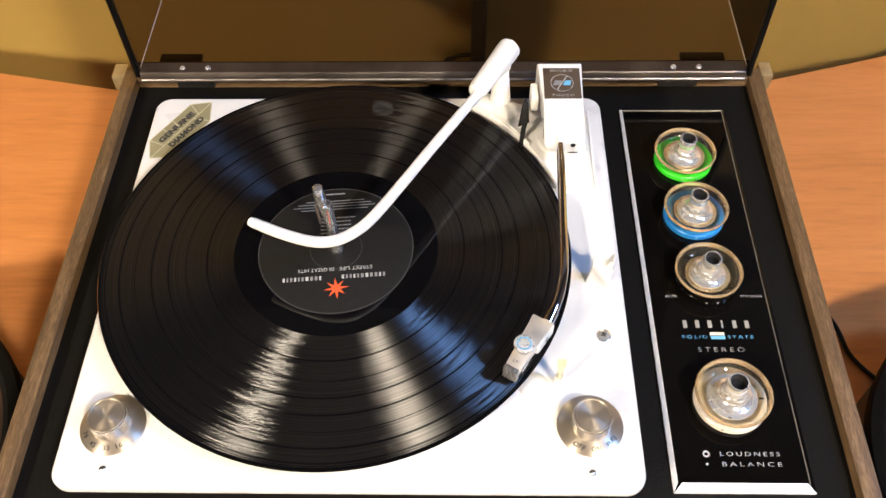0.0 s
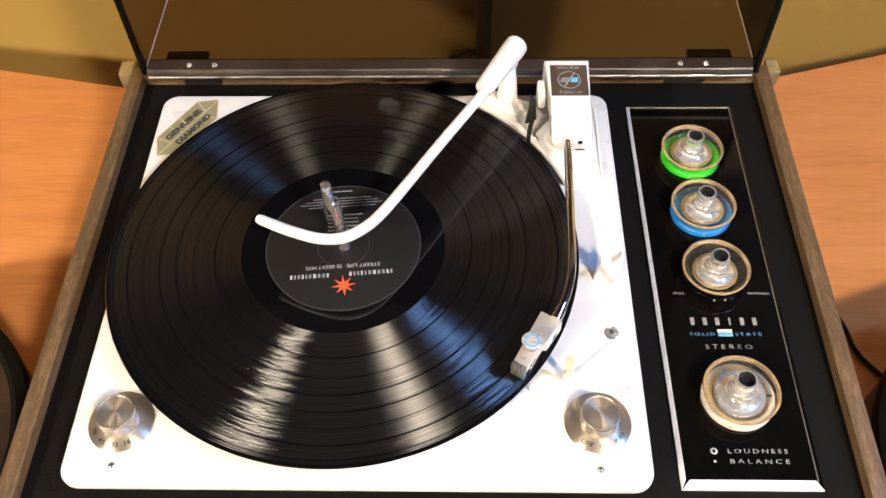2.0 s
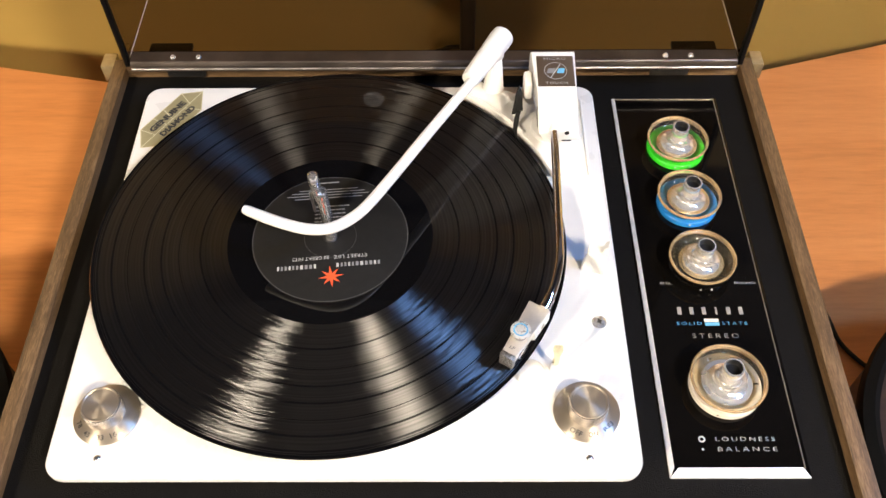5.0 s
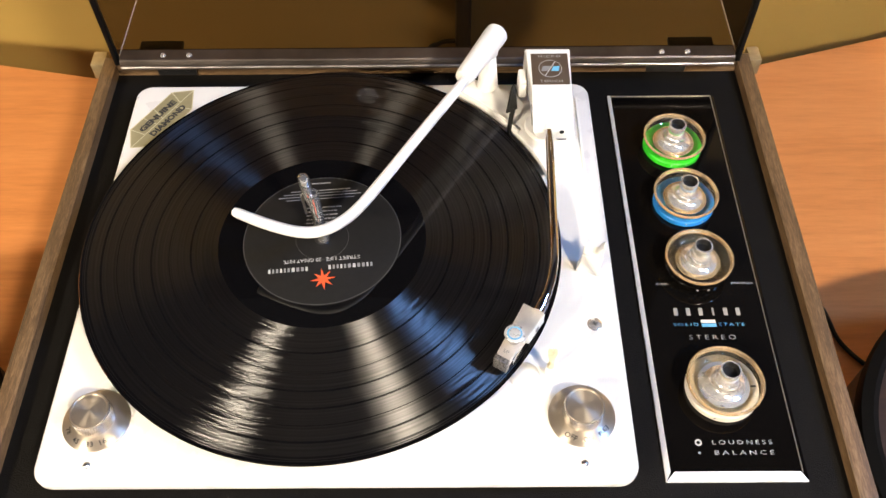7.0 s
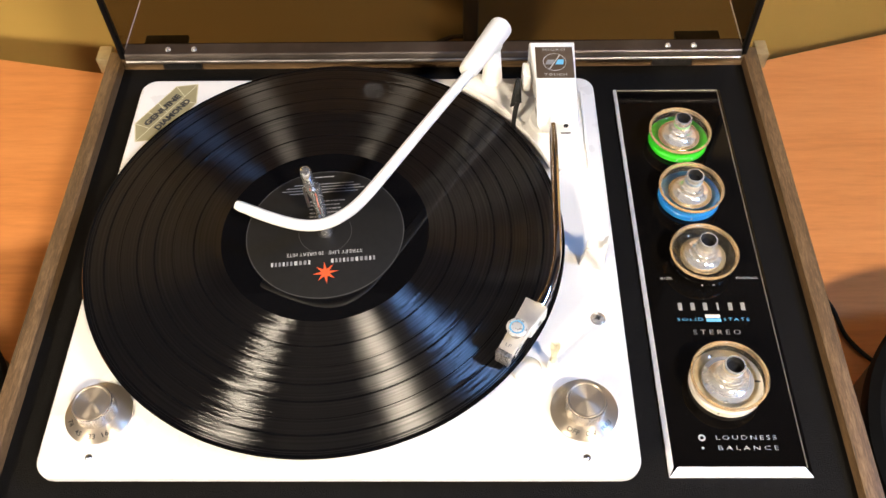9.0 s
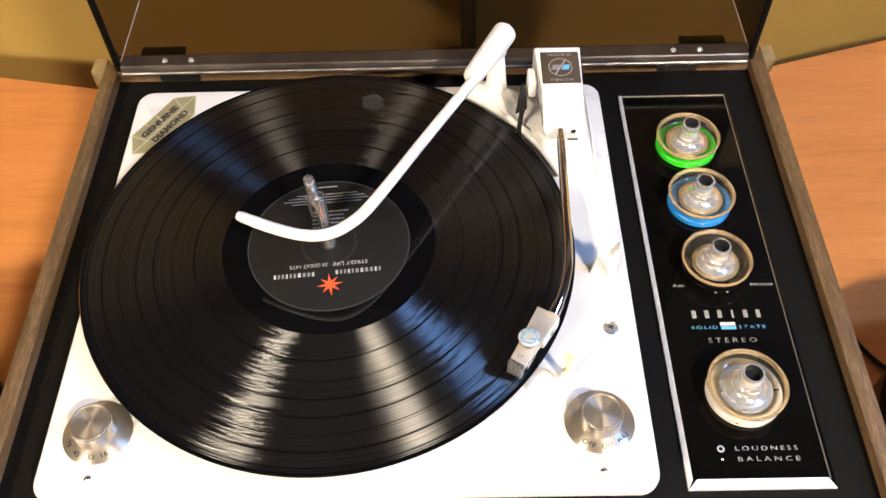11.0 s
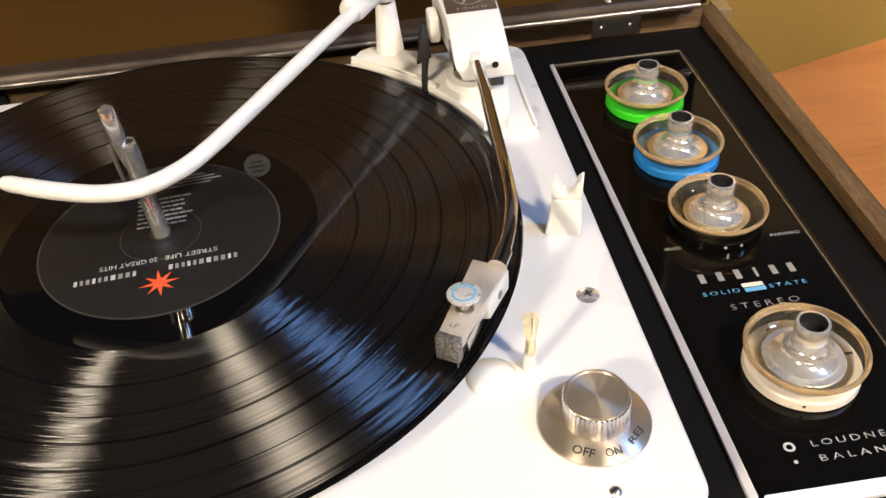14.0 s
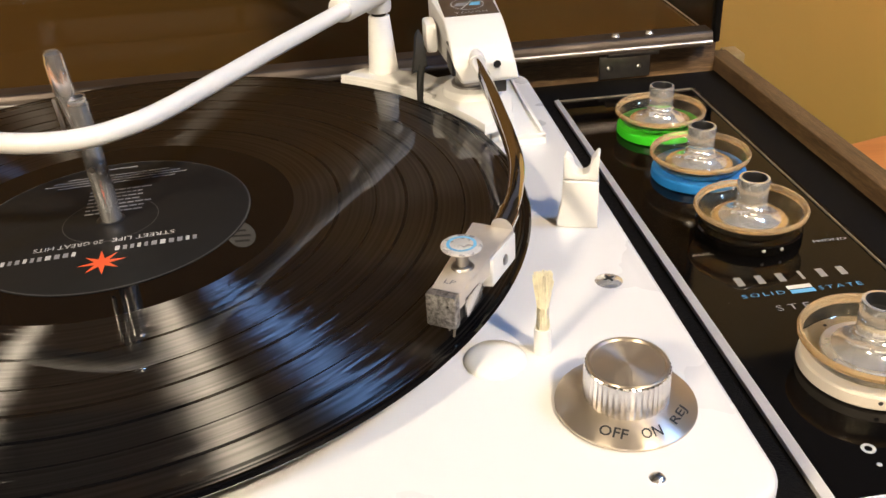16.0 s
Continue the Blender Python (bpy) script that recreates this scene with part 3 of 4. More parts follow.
def record():
    rc = thing("record", (0, 0, REC), "glossy black twelve-inch vinyl record on the platter", "record")
    R = 0.151
    prof = [(0.0036, 0), (0.0490, 0), (0.0500, 0), (0.0504, 0), (0.1482, 0), (0.1488, 0.00003), (0.1496, 0.00025), (0.1504, 0.0001), (R, -0.0007), (0.1503, -0.0016), (0.1488, -0.0019), (0.0036, -0.0019)]
    part("disc", lathe(prof, 160), M_VINYL, rc)
    la = part("label", lathe([(0.0038, 0.0002), (0.0496, 0.0002), (0.0500, 0)], 96), M_LABEL, rc, "charcoal paper record label", m=pose(0, 0, 0, 0, 0, LABEL_TURN))
    part("label_rim", ring_poly(0.0493, 0.04985, 96, 0.00028), M_LABEL2, la)
    part("inner_ring", ring_poly(0.0165, 0.0168, 64, 0.00028), M_LABEL2, la)
    b = bmesh.new()
    pts = []
    for i in range(16):
        a = math.pi * i / 8
        r = (0.0082 if i % 4 == 0 else 0.0073) if i % 2 == 0 else 0.0026
        pts.append((r * math.cos(a + 0.1), r * math.sin(a + 0.1)))
    b = flat_poly(pts, 0)
    part("star", b, M_ORANGE, la, "orange eight-pointed printed star", smooth=False, m=pose(0, -0.0312, 0.0003))
    # lines of print, read from the far side
    def bars(y, x0, x1, h, gaps, mt):
        n = len(gaps)
        x = x0
        for w, g in gaps:
            part("print_bar", flat_poly([(x, y - h / 2), (x + w, y - h / 2), (x + w, y + h / 2), (x, y + h / 2)], 0.0003), mt, la, smooth=False)
            x += w + g
    rnd = random.Random(4)
    for x0, n in ((-0.0335, 10), (0.0035, 11)):
        x = x0
        for i in range(n):
            w = 0.0011 + 0.0008 * rnd.random()
            part("print_bar", flat_poly([(x, -0.0242), (x + w, -0.0242), (x + w, -0.0212), (x, -0.0212)], 0.0003), M_GREYPRINT if i % 3 else M_PRINT, la, smooth=False)
            x += w + 0.0011
    letters("STREET LIFE", 0.021, 0.0026, pose(0.0125, -0.0165, 0.0002, 0, 0, 180), la, M_PRINT)
    letters("20 GREAT HITS", 0.023, 0.0026, pose(-0.0125, -0.0165, 0.0002, 0, 0, 180), la, M_PRINT)
    # six lines of the song list, three long lines of small print and a last short one
    for k in range(7):
        w = 0.016 + 0.007 * rnd.random()
        y = 0.0062 + 0.0031 * k
        x = -0.010
        while x < -0.010 + w:
            q = 0.0012 + 0.0028 * rnd.random()
            bars(y, x, 0, 0.0010, [(q, 0)], M_GREYPRINT)
            x += q + 0.0005
    for y, w in ((0.0322, 0.046), (0.0346, 0.056), (0.0369, 0.050), (0.0392, 0.040)):
        bars(y, -w / 2, 0, 0.0007, [(w * 0.44, 0.0006), (w * 0.3, 0.0006), (w * 0.2, 0)], M_GREYPRINT)
    bars(0.0452, -0.0065, 0, 0.0010, [(0.005, 0.0006), (0.007, 0)], M_GREYPRINT)
    return rc


LABEL_TURN = 5
M_LABEL2 = plain("charcoal_paper_pressed", (0.05, 0.05, 0.05), 0.5, vary=0.1)
record()


def spindle():
    s = thing("spindle", (0, 0, REC), "tall chrome record-changer spindle with a stepped tip", "spindle")
    part("collar", lathe([(0, 0.0004), (0.0050, 0.0004), (0.0046, 0.0007), (0.0040, 0.0009), (0, 0.0009)], 28), M_BLACK, s)
    lower = smooth_path([(0.0006, -0.0035 + 0.003, 0.001), (0.0002, -0.0007, 0.02), (-0.0004, -0.0012, 0.040), (-0.0006, -0.0016, 0.0475)], 5)
    part("shaft", tube(lower, [0.0037] * (len(lower) - 1) + [0.0034], 24), M_SPIN, s)
    up = [(-0.0022, -0.0012, 0.036), (-0.0032, -0.0018, 0.050), (-0.0036, -0.0021, 0.0600), (-0.0037, -0.0021, 0.0628), (-0.0037, -0.0022, 0.0638)]
    part("upper_pin", tube(up, [0.0020, 0.0033, 0.0033, 0.0029, 0.0016], 24), M_SPIN, s)
    part("latch", box(-0.0048, -0.0042, 0.0305, -0.0034, -0.0026, 0.0485, 0.0004), M_DULL, s, m=pose(0, 0, 0, 0, -3, 0))
    part("pin_head", lathe([(0, 0.0006), (0.0009, 0.0004), (0.0011, 0)], 12), M_DULL, s, m=pose(-0.0004, -0.0046, 0.022, 90))
    part("shaft_socket", lathe([(0, 0.0), (0.0016, 0.0)], 16), M_DARKPRINT, s, m=pose(0.0006, -0.0016, 0.0477))


spindle()


def balance_arm():
    """The white arm that steadies a stack of records, on its pillar."""
    a = thing("record_hold_arm", (0.1088, 0.136, 0.0), "white bent record hold-down arm on a tapered pillar", "record arm")
    o = Matrix.Translation((-0.1088, -0.136, 0))
    def put(nm, b, mt=M_WHITEPL, lab=""):
        bmesh.ops.transform(b, matrix=o, verts=b.verts)
        return part(nm, b, mt, a, lab)
    ARMZ = 0.0552
    p = smooth_path([(-0.0462, -0.0108, ARMZ), (-0.0255, -0.0202, ARMZ), (-0.0075, -0.0258, ARMZ), (0.0066, -0.0252, ARMZ), (0.0184, -0.0180, ARMZ), (0.0284, -0.0065, ARMZ), (0.0440, 0.0187, ARMZ), (0.0620, 0.0490, ARMZ), (0.0926, 0.0992, ARMZ)], 8)
    rr = [0.0026] + [0.0032] * 3 + [0.0034] * (len(p) - 4)
    put("arm", tube(p, rr, 24))
    d = Vector((0.0238, 0.0440, 0)).normalized()
    s0 = Vector((0.0899, 0.0984, ARMZ))
    cap = [s0, s0 + 0.001 * d, s0 + 0.004 * d, s0 + 0.046 * d, s0 + 0.0505 * d, s0 + 0.052 * d]
    put("sleeve", tube(cap, [0.0045, 0.0058, 0.0065, 0.0082, 0.0080, 0.0066], 32))
    part("pillar", lathe([(0, 0.0132), (0.0076, 0.0134), (0.0074, 0.0145), (0.0052, 0.0405), (0.0046, 0.0412), (0, 0.0412)], 36), M_WHITEPL, a)
    part("gap_ring", lathe([(0.0036, 0.0412), (0.0036, 0.0432)], 24), M_BLACK, a)
    part("bearing", lathe([(0, 0.043), (0.0058, 0.043), (0.0064, 0.0445), (0.0066, 0.053), (0, 0.053)], 32), M_WHITEPL, a)


balance_arm()


def arm_base():
    b = thing("pivot_bracket", (0.14, 0.1, 0), "white moulded tonearm bracket beside the record", "bracket")
    o = Matrix.Translation((-0.14, -0.1, 0))
    def put(nm, q, mt=M_WHITEPL, lab=""):
        bmesh.ops.transform(q, matrix=o, verts=q.verts)
        return part(nm, q, mt, b, lab)
    R = 0.1555
    arc = [(R * math.cos(radians(x)), R * math.sin(radians(x))) for x in range(20, 57, 3)]
    outline = arc + [(0.0925, 0.1385), (0.1000, 0.1420), (0.128, 0.128), (0.134, 0.118), (0.150, 0.122), (0.1640, 0.116), (0.1642, 0.0850), (0.1602, 0.0622), (0.1535, 0.0570)]
    put("bridge", prism(outline, 0.0085, 0.0135, 0.0008))
    put("bridge_foot", prism([(0.136, 0.084), (0.1505, 0.0625), (0.1600, 0.0625), (0.1639, 0.0852), (0.1637, 0.1155), (0.150, 0.1210), (0.134, 0.1170)], 0.0003, 0.0086))
    put("rail", prism([(x * 1.004, y * 1.004) for x, y in arc[5:]] + [(x * 1.016, y * 1.016) for x, y in reversed(arc[5:])], 0.0134, 0.0152, 0.0005))
    put("tray", prism([(0.150, 0.0575), (0.1738, 0.0575), (0.1738, 0.132), (0.150, 0.132)], 0.0, 0.0030, 0.0005))
    for q in (box(0.1722, 0.0575, 0.0030, 0.1738, 0.132, 0.0046, 0.0003), box(0.153, 0.0575, 0.0030, 0.1738, 0.0591, 0.0050, 0.0003)):
        put("tray_lip", q)
    put("pivot_boss", lathe([(0, 0.0134), (0.0140, 0.0134), (0.0134, 0.0168), (0.0118, 0.0176), (0, 0.0176)], 40, m=Matrix.Translation((0.1475, 0.094, 0))))
    put("bearing_ring", lathe([(0, 0.0176), (0.0098, 0.0176), (0.0098, 0.0186), (0.0082, 0.0190), (0.0082, 0.0265), (0, 0.0265)], 36, m=Matrix.Translation((0.1475, 0.094, 0))), M_DULL, "dark steel bearing ring")
    # black lift lever
    put("lever", tube(smooth_path([(0.1228, 0.093, 0.004), (0.1231, 0.0955, 0.015), (0.1238, 0.098, 0.021), (0.1250, 0.100, 0.026)], 5), 0.0017, 12), M_RUBBER, "black lift lever with a wedge grip")
    g = prism([(-0.0048, -0.001), (0.0030, 0.0010), (0.0034, 0.0150), (0.0020, 0.0185), (0.0004, 0.0165)], -0.0014, 0.0014, 0.0004)
    bmesh.ops.transform(g, matrix=Matrix.Translation((0.1248, 0.100, 0.0240)) @ pose(0, 0, 0, 62, 0, 12), verts=g.verts)
    put("lever_grip", g, M_RUBBER)


arm_base()


def tonearm():
    t = thing("tonearm", (0.1475, 0.094, 0.0), "white tonearm housing with a bent chrome tube and cartridge head", "tonearm")
    o = Matrix.Translation((-0.1475, -0.094, 0))
    def put(nm, q, mt, lab="", parent=None, smooth=True):
        bmesh.ops.transform(q, matrix=o, verts=q.verts)
        return part(nm, q, mt, parent or t, lab, smooth)
    # housing: a hood with a sloping nose
    hx0, hx1 = 0.1333, 0.1640
    def side(x, w):
        return [(x, 0.1375, 0.026), (x, 0.1368, 0.0462), (x, 0.1335, 0.0492), (x, 0.0985, 0.0468), (x, 0.0945, 0.0460), (x, 0.0775, 0.0402), (x, 0.0730, 0.0368), (x, 0.0715, 0.0330), (x, 0.0712, 0.0265), (x, 0.0760, 0.0240)]
    q = bmesh.new()
    L = [q.verts.new((p[0] + (0.0065 if p[2] < 0.03 and p[1] < 0.1 else 0.0025 if p[1] < 0.1 else 0), p[1], p[2])) for p in side(hx0, 0)]
    Rr = [q.verts.new((p[0] + (0.0012 if p[1] < 0.1 and p[2] < 0.03 else -0.0012 if p[1] < 0.1 else 0), p[1], p[2])) for p in side(hx1, 0)]
    q.faces.new(L)
    q.faces.new(Rr)
    for i in range(len(L)):
        j = (i + 1) % len(L)
        q.faces.new((L[i], L[j], Rr[j], Rr[i]))
    bmesh.ops.recalc_face_normals(q, faces=q.faces)
    bmesh.ops.bevel(q, geom=q.edges[:], offset=0.0011, segments=3, profile=0.5, affect="EDGES")
    hood = put("housing", q, M_WHITEPL)
    ear = put("side_ear", box(0.1283, 0.107, 0.029, 0.1338, 0.122, 0.0425, 0.0015), M_WHITEPL)
    # solid black wedge stands in for the dark inside of the side opening
    slot = bmesh.new()
    ring = [[slot.verts.new((x + k, y, z)) for x, y, z in ((0.1386, 0.0800, 0.0285), (0.1382, 0.0905, 0.0285), (0.1356, 0.0905, 0.0395), (0.1356, 0.0868, 0.0405))] for k in (0, 0.004)]
    slot.faces.new(ring[0])
    slot.faces.new(ring[1])
    for i in range(4):
        slot.faces.new((ring[0][i], ring[0][(i + 1) % 4], ring[1][(i + 1) % 4], ring[1][i]))
    bmesh.ops.recalc_face_normals(slot, faces=slot.faces)
    put("side_opening_block", slot, M_BLACK, "black wedge for the dark opening in the hood's side", None, False)
    put("inner_frame", box(0.1370, 0.085, 0.0245, 0.1393, 0.103, 0.041, 0.0006), M_BLACK)
    # solid black block gives the shade of the gap under the hood
    put("hood_gap_block", box(0.1535, 0.0775, 0.0180, 0.1605, 0.0920, 0.0262, 0.0008), M_BLACK, "black block for the shaded gap under the hood")
    c0 = pose(0.1494 - 0.1475, 0.1152 - 0.094, 0.0481, 3.9)
    plate = box(-0.0126, -0.0139, -0.0004, 0.0126, 0.0139, 0.0003, 0.0002)
    bmesh.ops.transform(plate, matrix=c0, verts=plate.verts)
    bd = part("badge", plate, M_BADGE, t, "brown metal badge with pale print")
    c0 = c0 @ pose(0, 0, 0.0003)
    letters("MICRO", 0.0150, 0.0021, c0 @ pose(0, 0.0112, 0), bd, M_PRINT, spacing=1.3)
    letters("TOUCH", 0.0150, 0.0021, c0 @ pose(0, -0.0112, 0), bd, M_PRINT, spacing=1.3)
    part("ring_print", ring_poly(0.0074, 0.0078, 48, 0.0001), M_PRINT, bd, m=c0)
    part("slash_print", flat_poly([(-0.0042, -0.0066), (-0.0036, -0.0068), (0.0042, 0.0066), (0.0036, 0.0068)], 0.0001), M_PRINT, bd, smooth=False, m=c0)
    part("mark_print", flat_poly([(0.0004, -0.0022), (0.0056, -0.0022), (0.0064, 0.0022), (0.0022, 0.0022)], 0.0001), M_PRINTBLUE, bd, smooth=False, m=c0)
    part("mark_print", flat_poly([(-0.0064, -0.0022), (-0.0016, -0.0022), (0.0004, 0.0022), (-0.0048, 0.0022)], 0.0001), M_GREYPRINT, bd, smooth=False, m=c0)
    # front screw and tube socket
    part("screw", lathe([(0, 0.0009), (0.0014, 0.0008), (0.0017, 0.0004)], 16), M_RUBBER, hood, m=pose(0.1552 - 0.1475, 0.0713 - 0.094, 0.0335, 86))
    put("socket", tube([(0.1466, 0.0780, 0.0358), (0.1465, 0.0700, 0.0352)], [0.0038, 0.0035], 24), M_WHITEPL)
    p = smooth_path([(0.1466, 0.076, 0.0354), (0.1452, 0.040, 0.0368), (0.1436, 0.0, 0.0376), (0.1428, -0.0220, 0.0372), (0.1413, -0.0380, 0.0358), (0.1372, -0.0530, 0.0330), (0.1318, -0.0640, 0.0300)], 8)
    put("tube", tube(p, 0.0027, 24), M_CHROME, "bent chrome tube")
    put("collar", tube([(0.1345, -0.0590, 0.0312), (0.1312, -0.0650, 0.0297)], [0.0034, 0.0034], 24), M_CHROME)
    # cartridge head: its long axis runs from the tube to the nose
    f = Matrix.Translation((0.1185, -0.0795, 0.0)) @ pose(0, 0, 0, 0, 0, -31.5)
    def head(nm, q, mt, lab="", parent=None, smooth=True):
        bmesh.ops.transform(q, matrix=f, verts=q.verts)
        return put(nm, q, mt, lab, parent, smooth)
    sh = head("head_shell", hexa([(-0.0068, 0.020), (0.0068, 0.020), (0.0043, -0.0175), (-0.0043, -0.0175)], 0.0225, 0.0292, 0.0278), M_SHELL, "satin nickel cartridge head")
    head("rear_skirt", hexa([(0.0030, 0.0195), (0.0071, 0.0205), (0.0065, 0.0030), (0.0032, 0.0020)], 0.0185, 0.0278, 0.0278), M_WHITEPL)
    head("skirt_screw", lathe([(0, 0.0006), (0.0013, 0.0005), (0.0018, 0)], 16, m=pose(0.0069, 0.0118, 0.0230, 0, 90, 0)), M_DULL)
    head("nose", box(-0.0045, -0.0200, 0.0178, 0.0045, -0.0165, 0.0283, 0.0006), M_NOSE, "nickel nose plate with its glitter in the colour", sh)
    head("cartridge", box(-0.0036, -0.0168, 0.0172, 0.0036, 0.004, 0.0240, 0.0005), M_BLACK)
    head("side_clip", box(0.0038, -0.0135, 0.0180, 0.0052, -0.002, 0.0245, 0.0004), M_ALU, "", sh)
    head("stylus", tube([(0.0, -0.0125, 0.0180), (0.0, -0.0150, REC + 0.0002)], [0.0007, 0.0003], 8), M_DULL)
    head("stylus_guard", tube([(0.0030, -0.0170, 0.0185), (0.0030, -0.0185, REC + 0.0012)], 0.0004, 8), M_DULL)
    kb = head("selector_stem", lathe([(0, 0.0275), (0.0034, 0.0284), (0.0030, 0.029), (0.0018, 0.0292), (0.0018, 0.0348), (0, 0.0348)], 24, m=Matrix.Translation((0, -0.0040, 0))), M_DULL)
    bt = head("selector_button", lathe([(0, 0.0345), (0.0052, 0.0345), (0.0059, 0.0350), (0.0059, 0.0355), (0.0055, 0.0358), (0, 0.0358)], 40, m=Matrix.Translation((0, -0.0040, 0))), M_TURNED_FIX, "turned metal button with a blue ring")
    head("blue_ring", merge(None, shifted(ring_poly(0.0034, 0.0043, 40, 0.03588), 0, -0.0040)), M_PRINTBLUE, "", bt)
    letters("LP", 0.0032, 0.0020, o @ f @ pose(0.0, -0.0128, 0.0284), sh, M_GREYPRINT)


def shifted(b, x, y):
    bmesh.ops.translate(b, verts=b.verts, vec=(x, y, 0))
    return b


def hexa(pts, z0, za, zb):
    """A slab on four corners, top za at the first two and zb at the others."""
    b = bmesh.new()
    lo = [b.verts.new((x, y, z0)) for x, y in pts]
    hi = [b.verts.new((x, y, z)) for (x, y), z in zip(pts, (za, za, zb, zb))]
    b.faces.new(lo)
    b.faces.new(hi)
    for i in range(4):
        j = (i + 1) % 4
        b.faces.new((lo[i], lo[j], hi[j], hi[i]))
    bmesh.ops.recalc_face_normals(b, faces=b.faces)
    bmesh.ops.bevel(b, geom=b.edges[:], offset=0.0005, segments=2, profile=0.5, affect="EDGES")
    return b


M_SHELL = plain("satin_nickel", (0.70, 0.645, 0.58), 0.33, 0.55, vary=0.05, scale=300)
# glitter of the rough nose put into a strong colour speckle
M_NOSE = plain("speckled_nickel", (0.34, 0.33, 0.32), 0.3, 0.85, vary=0.7, scale=900, bumpd=0.0004)
M_TURNED_FIX = plain("turned_button", (0.70, 0.68, 0.66), 0.28, 0.45, vary=0.06, scale=400)
tonearm()


def arm_rest():
    r = thing("tonearm_rest", (0.1690, -0.0165, 0), "white plastic tonearm rest with a forked top", "tonearm rest")
    turn = pose(0, 0, 0, 90, 0, -18)
    notch = [(0.0004 + 0.0031 * math.cos(radians(a)), 0.0243 + 0.0031 * math.sin(radians(a))) for a in range(15, -200, -24)]
    out = [(-0.0060, 0.0192), (0.0063, 0.0192), (0.0066, 0.0290), (0.0058, 0.0292), (0.0041, 0.0272)] + notch + [(-0.0032, 0.0262), (-0.0052, 0.0280), (-0.0060, 0.0276)]
    q = prism(out, -0.0030, 0.0030, 0.0004)
    bmesh.ops.transform(q, matrix=turn, verts=q.verts)
    part("fork", q, M_WHITEPL, r, "forked clip of the rest")
    q = prism([(-0.0086, 0), (0.0068, 0), (0.0064, 0.0188), (-0.0062, 0.0188), (-0.0066, 0.0095)], -0.0034, 0.0034, 0.0006)
    bmesh.ops.transform(q, matrix=turn, verts=q.verts)
    part("post", q, M_WHITEPL, r)


arm_rest()


def stylus_brush():
    s = thing("stylus_brush", (0.1383, -0.0892, 0), "small white stylus brush with straw bristles", "brush")
    part("ferrule", lathe([(0, 0), (0.0027, 0), (0.0025, 0.0085), (0.0021, 0.0085), (0, 0.008)], 20), M_WHITEPL, s)
    rnd = random.Random(7)
    b = None
    for i in range(190):
        a, r = rnd.uniform(0, 6.28), 0.0019 * math.sqrt(rnd.random())
        x, y = r * math.cos(a), r * math.sin(a)
        fl = 0.95 + 0.5 * rnd.random()
        h = 0.0245 + 0.003 * rnd.random()
        b = tube([(x, y, 0.0075), (x * 0.85, y * 0.85, 0.016), (x * fl * 1.25, y * fl * 0.85, h)], [0.0003, 0.00028, 0.00018], 5, b)
    tagged(part("bristles", b, M_BRISTLE, s, "straw-coloured bristles"), kind="stuff")


stylus_brush()


def pointer_knob(x, y, words, group, lab):
    k = thing("rotary_knob", (x, y, 0), lab, "knob", group)
    sk = part("skirt", lathe([(0, 0.0002), (0.0184, 0.0002), (0.0190, 0.0006), (0.0190, 0.0013), (0.0183, 0.0018), (0.0120, 0.0042), (0.0, 0.0042)], 72), M_TURNED, k)
    n = 44
    b = bmesh.new()
    prof = [(0.0116, 0.0038), (0.0114, 0.0136), (0.0109, 0.0142)]
    rings = []
    for r, z in prof:
        rings.append([b.verts.new(((r - (0.0004 if i % 2 else 0)) * math.cos(math.pi * i / n), (r - (0.0004 if i % 2 else 0)) * math.sin(math.pi * i / n), z)) for i in range(2 * n)])
    for a, c in zip(rings, rings[1:]):
        for i in range(2 * n):
            j = (i + 1) % (2 * n)
            b.faces.new((a[i], a[j], c[j], c[i]))
    part("grip", b, M_ALU, k, "fluted aluminium grip", smooth=False)
    part("cap", lathe([(0.0110, 0.0142), (0.0107, 0.0147), (0.0100, 0.0147), (0.0096, 0.0141), (0.0, 0.0140)], 64), M_TURNED, k, "turned aluminium cap")
    for w, ang, wd in words:
        a = radians(ang)
        rr = 0.0152
        zz = 0.0018 + (0.0183 - rr) / 0.0063 * 0.0024
        letters(w, wd, 0.0030, pose(rr * math.cos(a), rr * math.sin(a), zz, 0, 0, ang + 90) @ pose(0, 0, 0, 22), sk, M_DARKPRINT, lift=0.0002, bold=0.012)


pointer_knob(0.1547, -0.1168, (("OFF", -119, 0.0074), ("ON", -82, 0.0056), ("REJ", -43, 0.0070)), "turntable knobs", "turned aluminium function knob with a lettered skirt")
pointer_knob(-0.1208, -0.1182, (("78", -152, 0.0040), ("45", -122, 0.0040), ("33", -90, 0.0040), ("16", -62, 0.0038)), "turntable knobs", "turned aluminium speed knob with a numbered skirt")


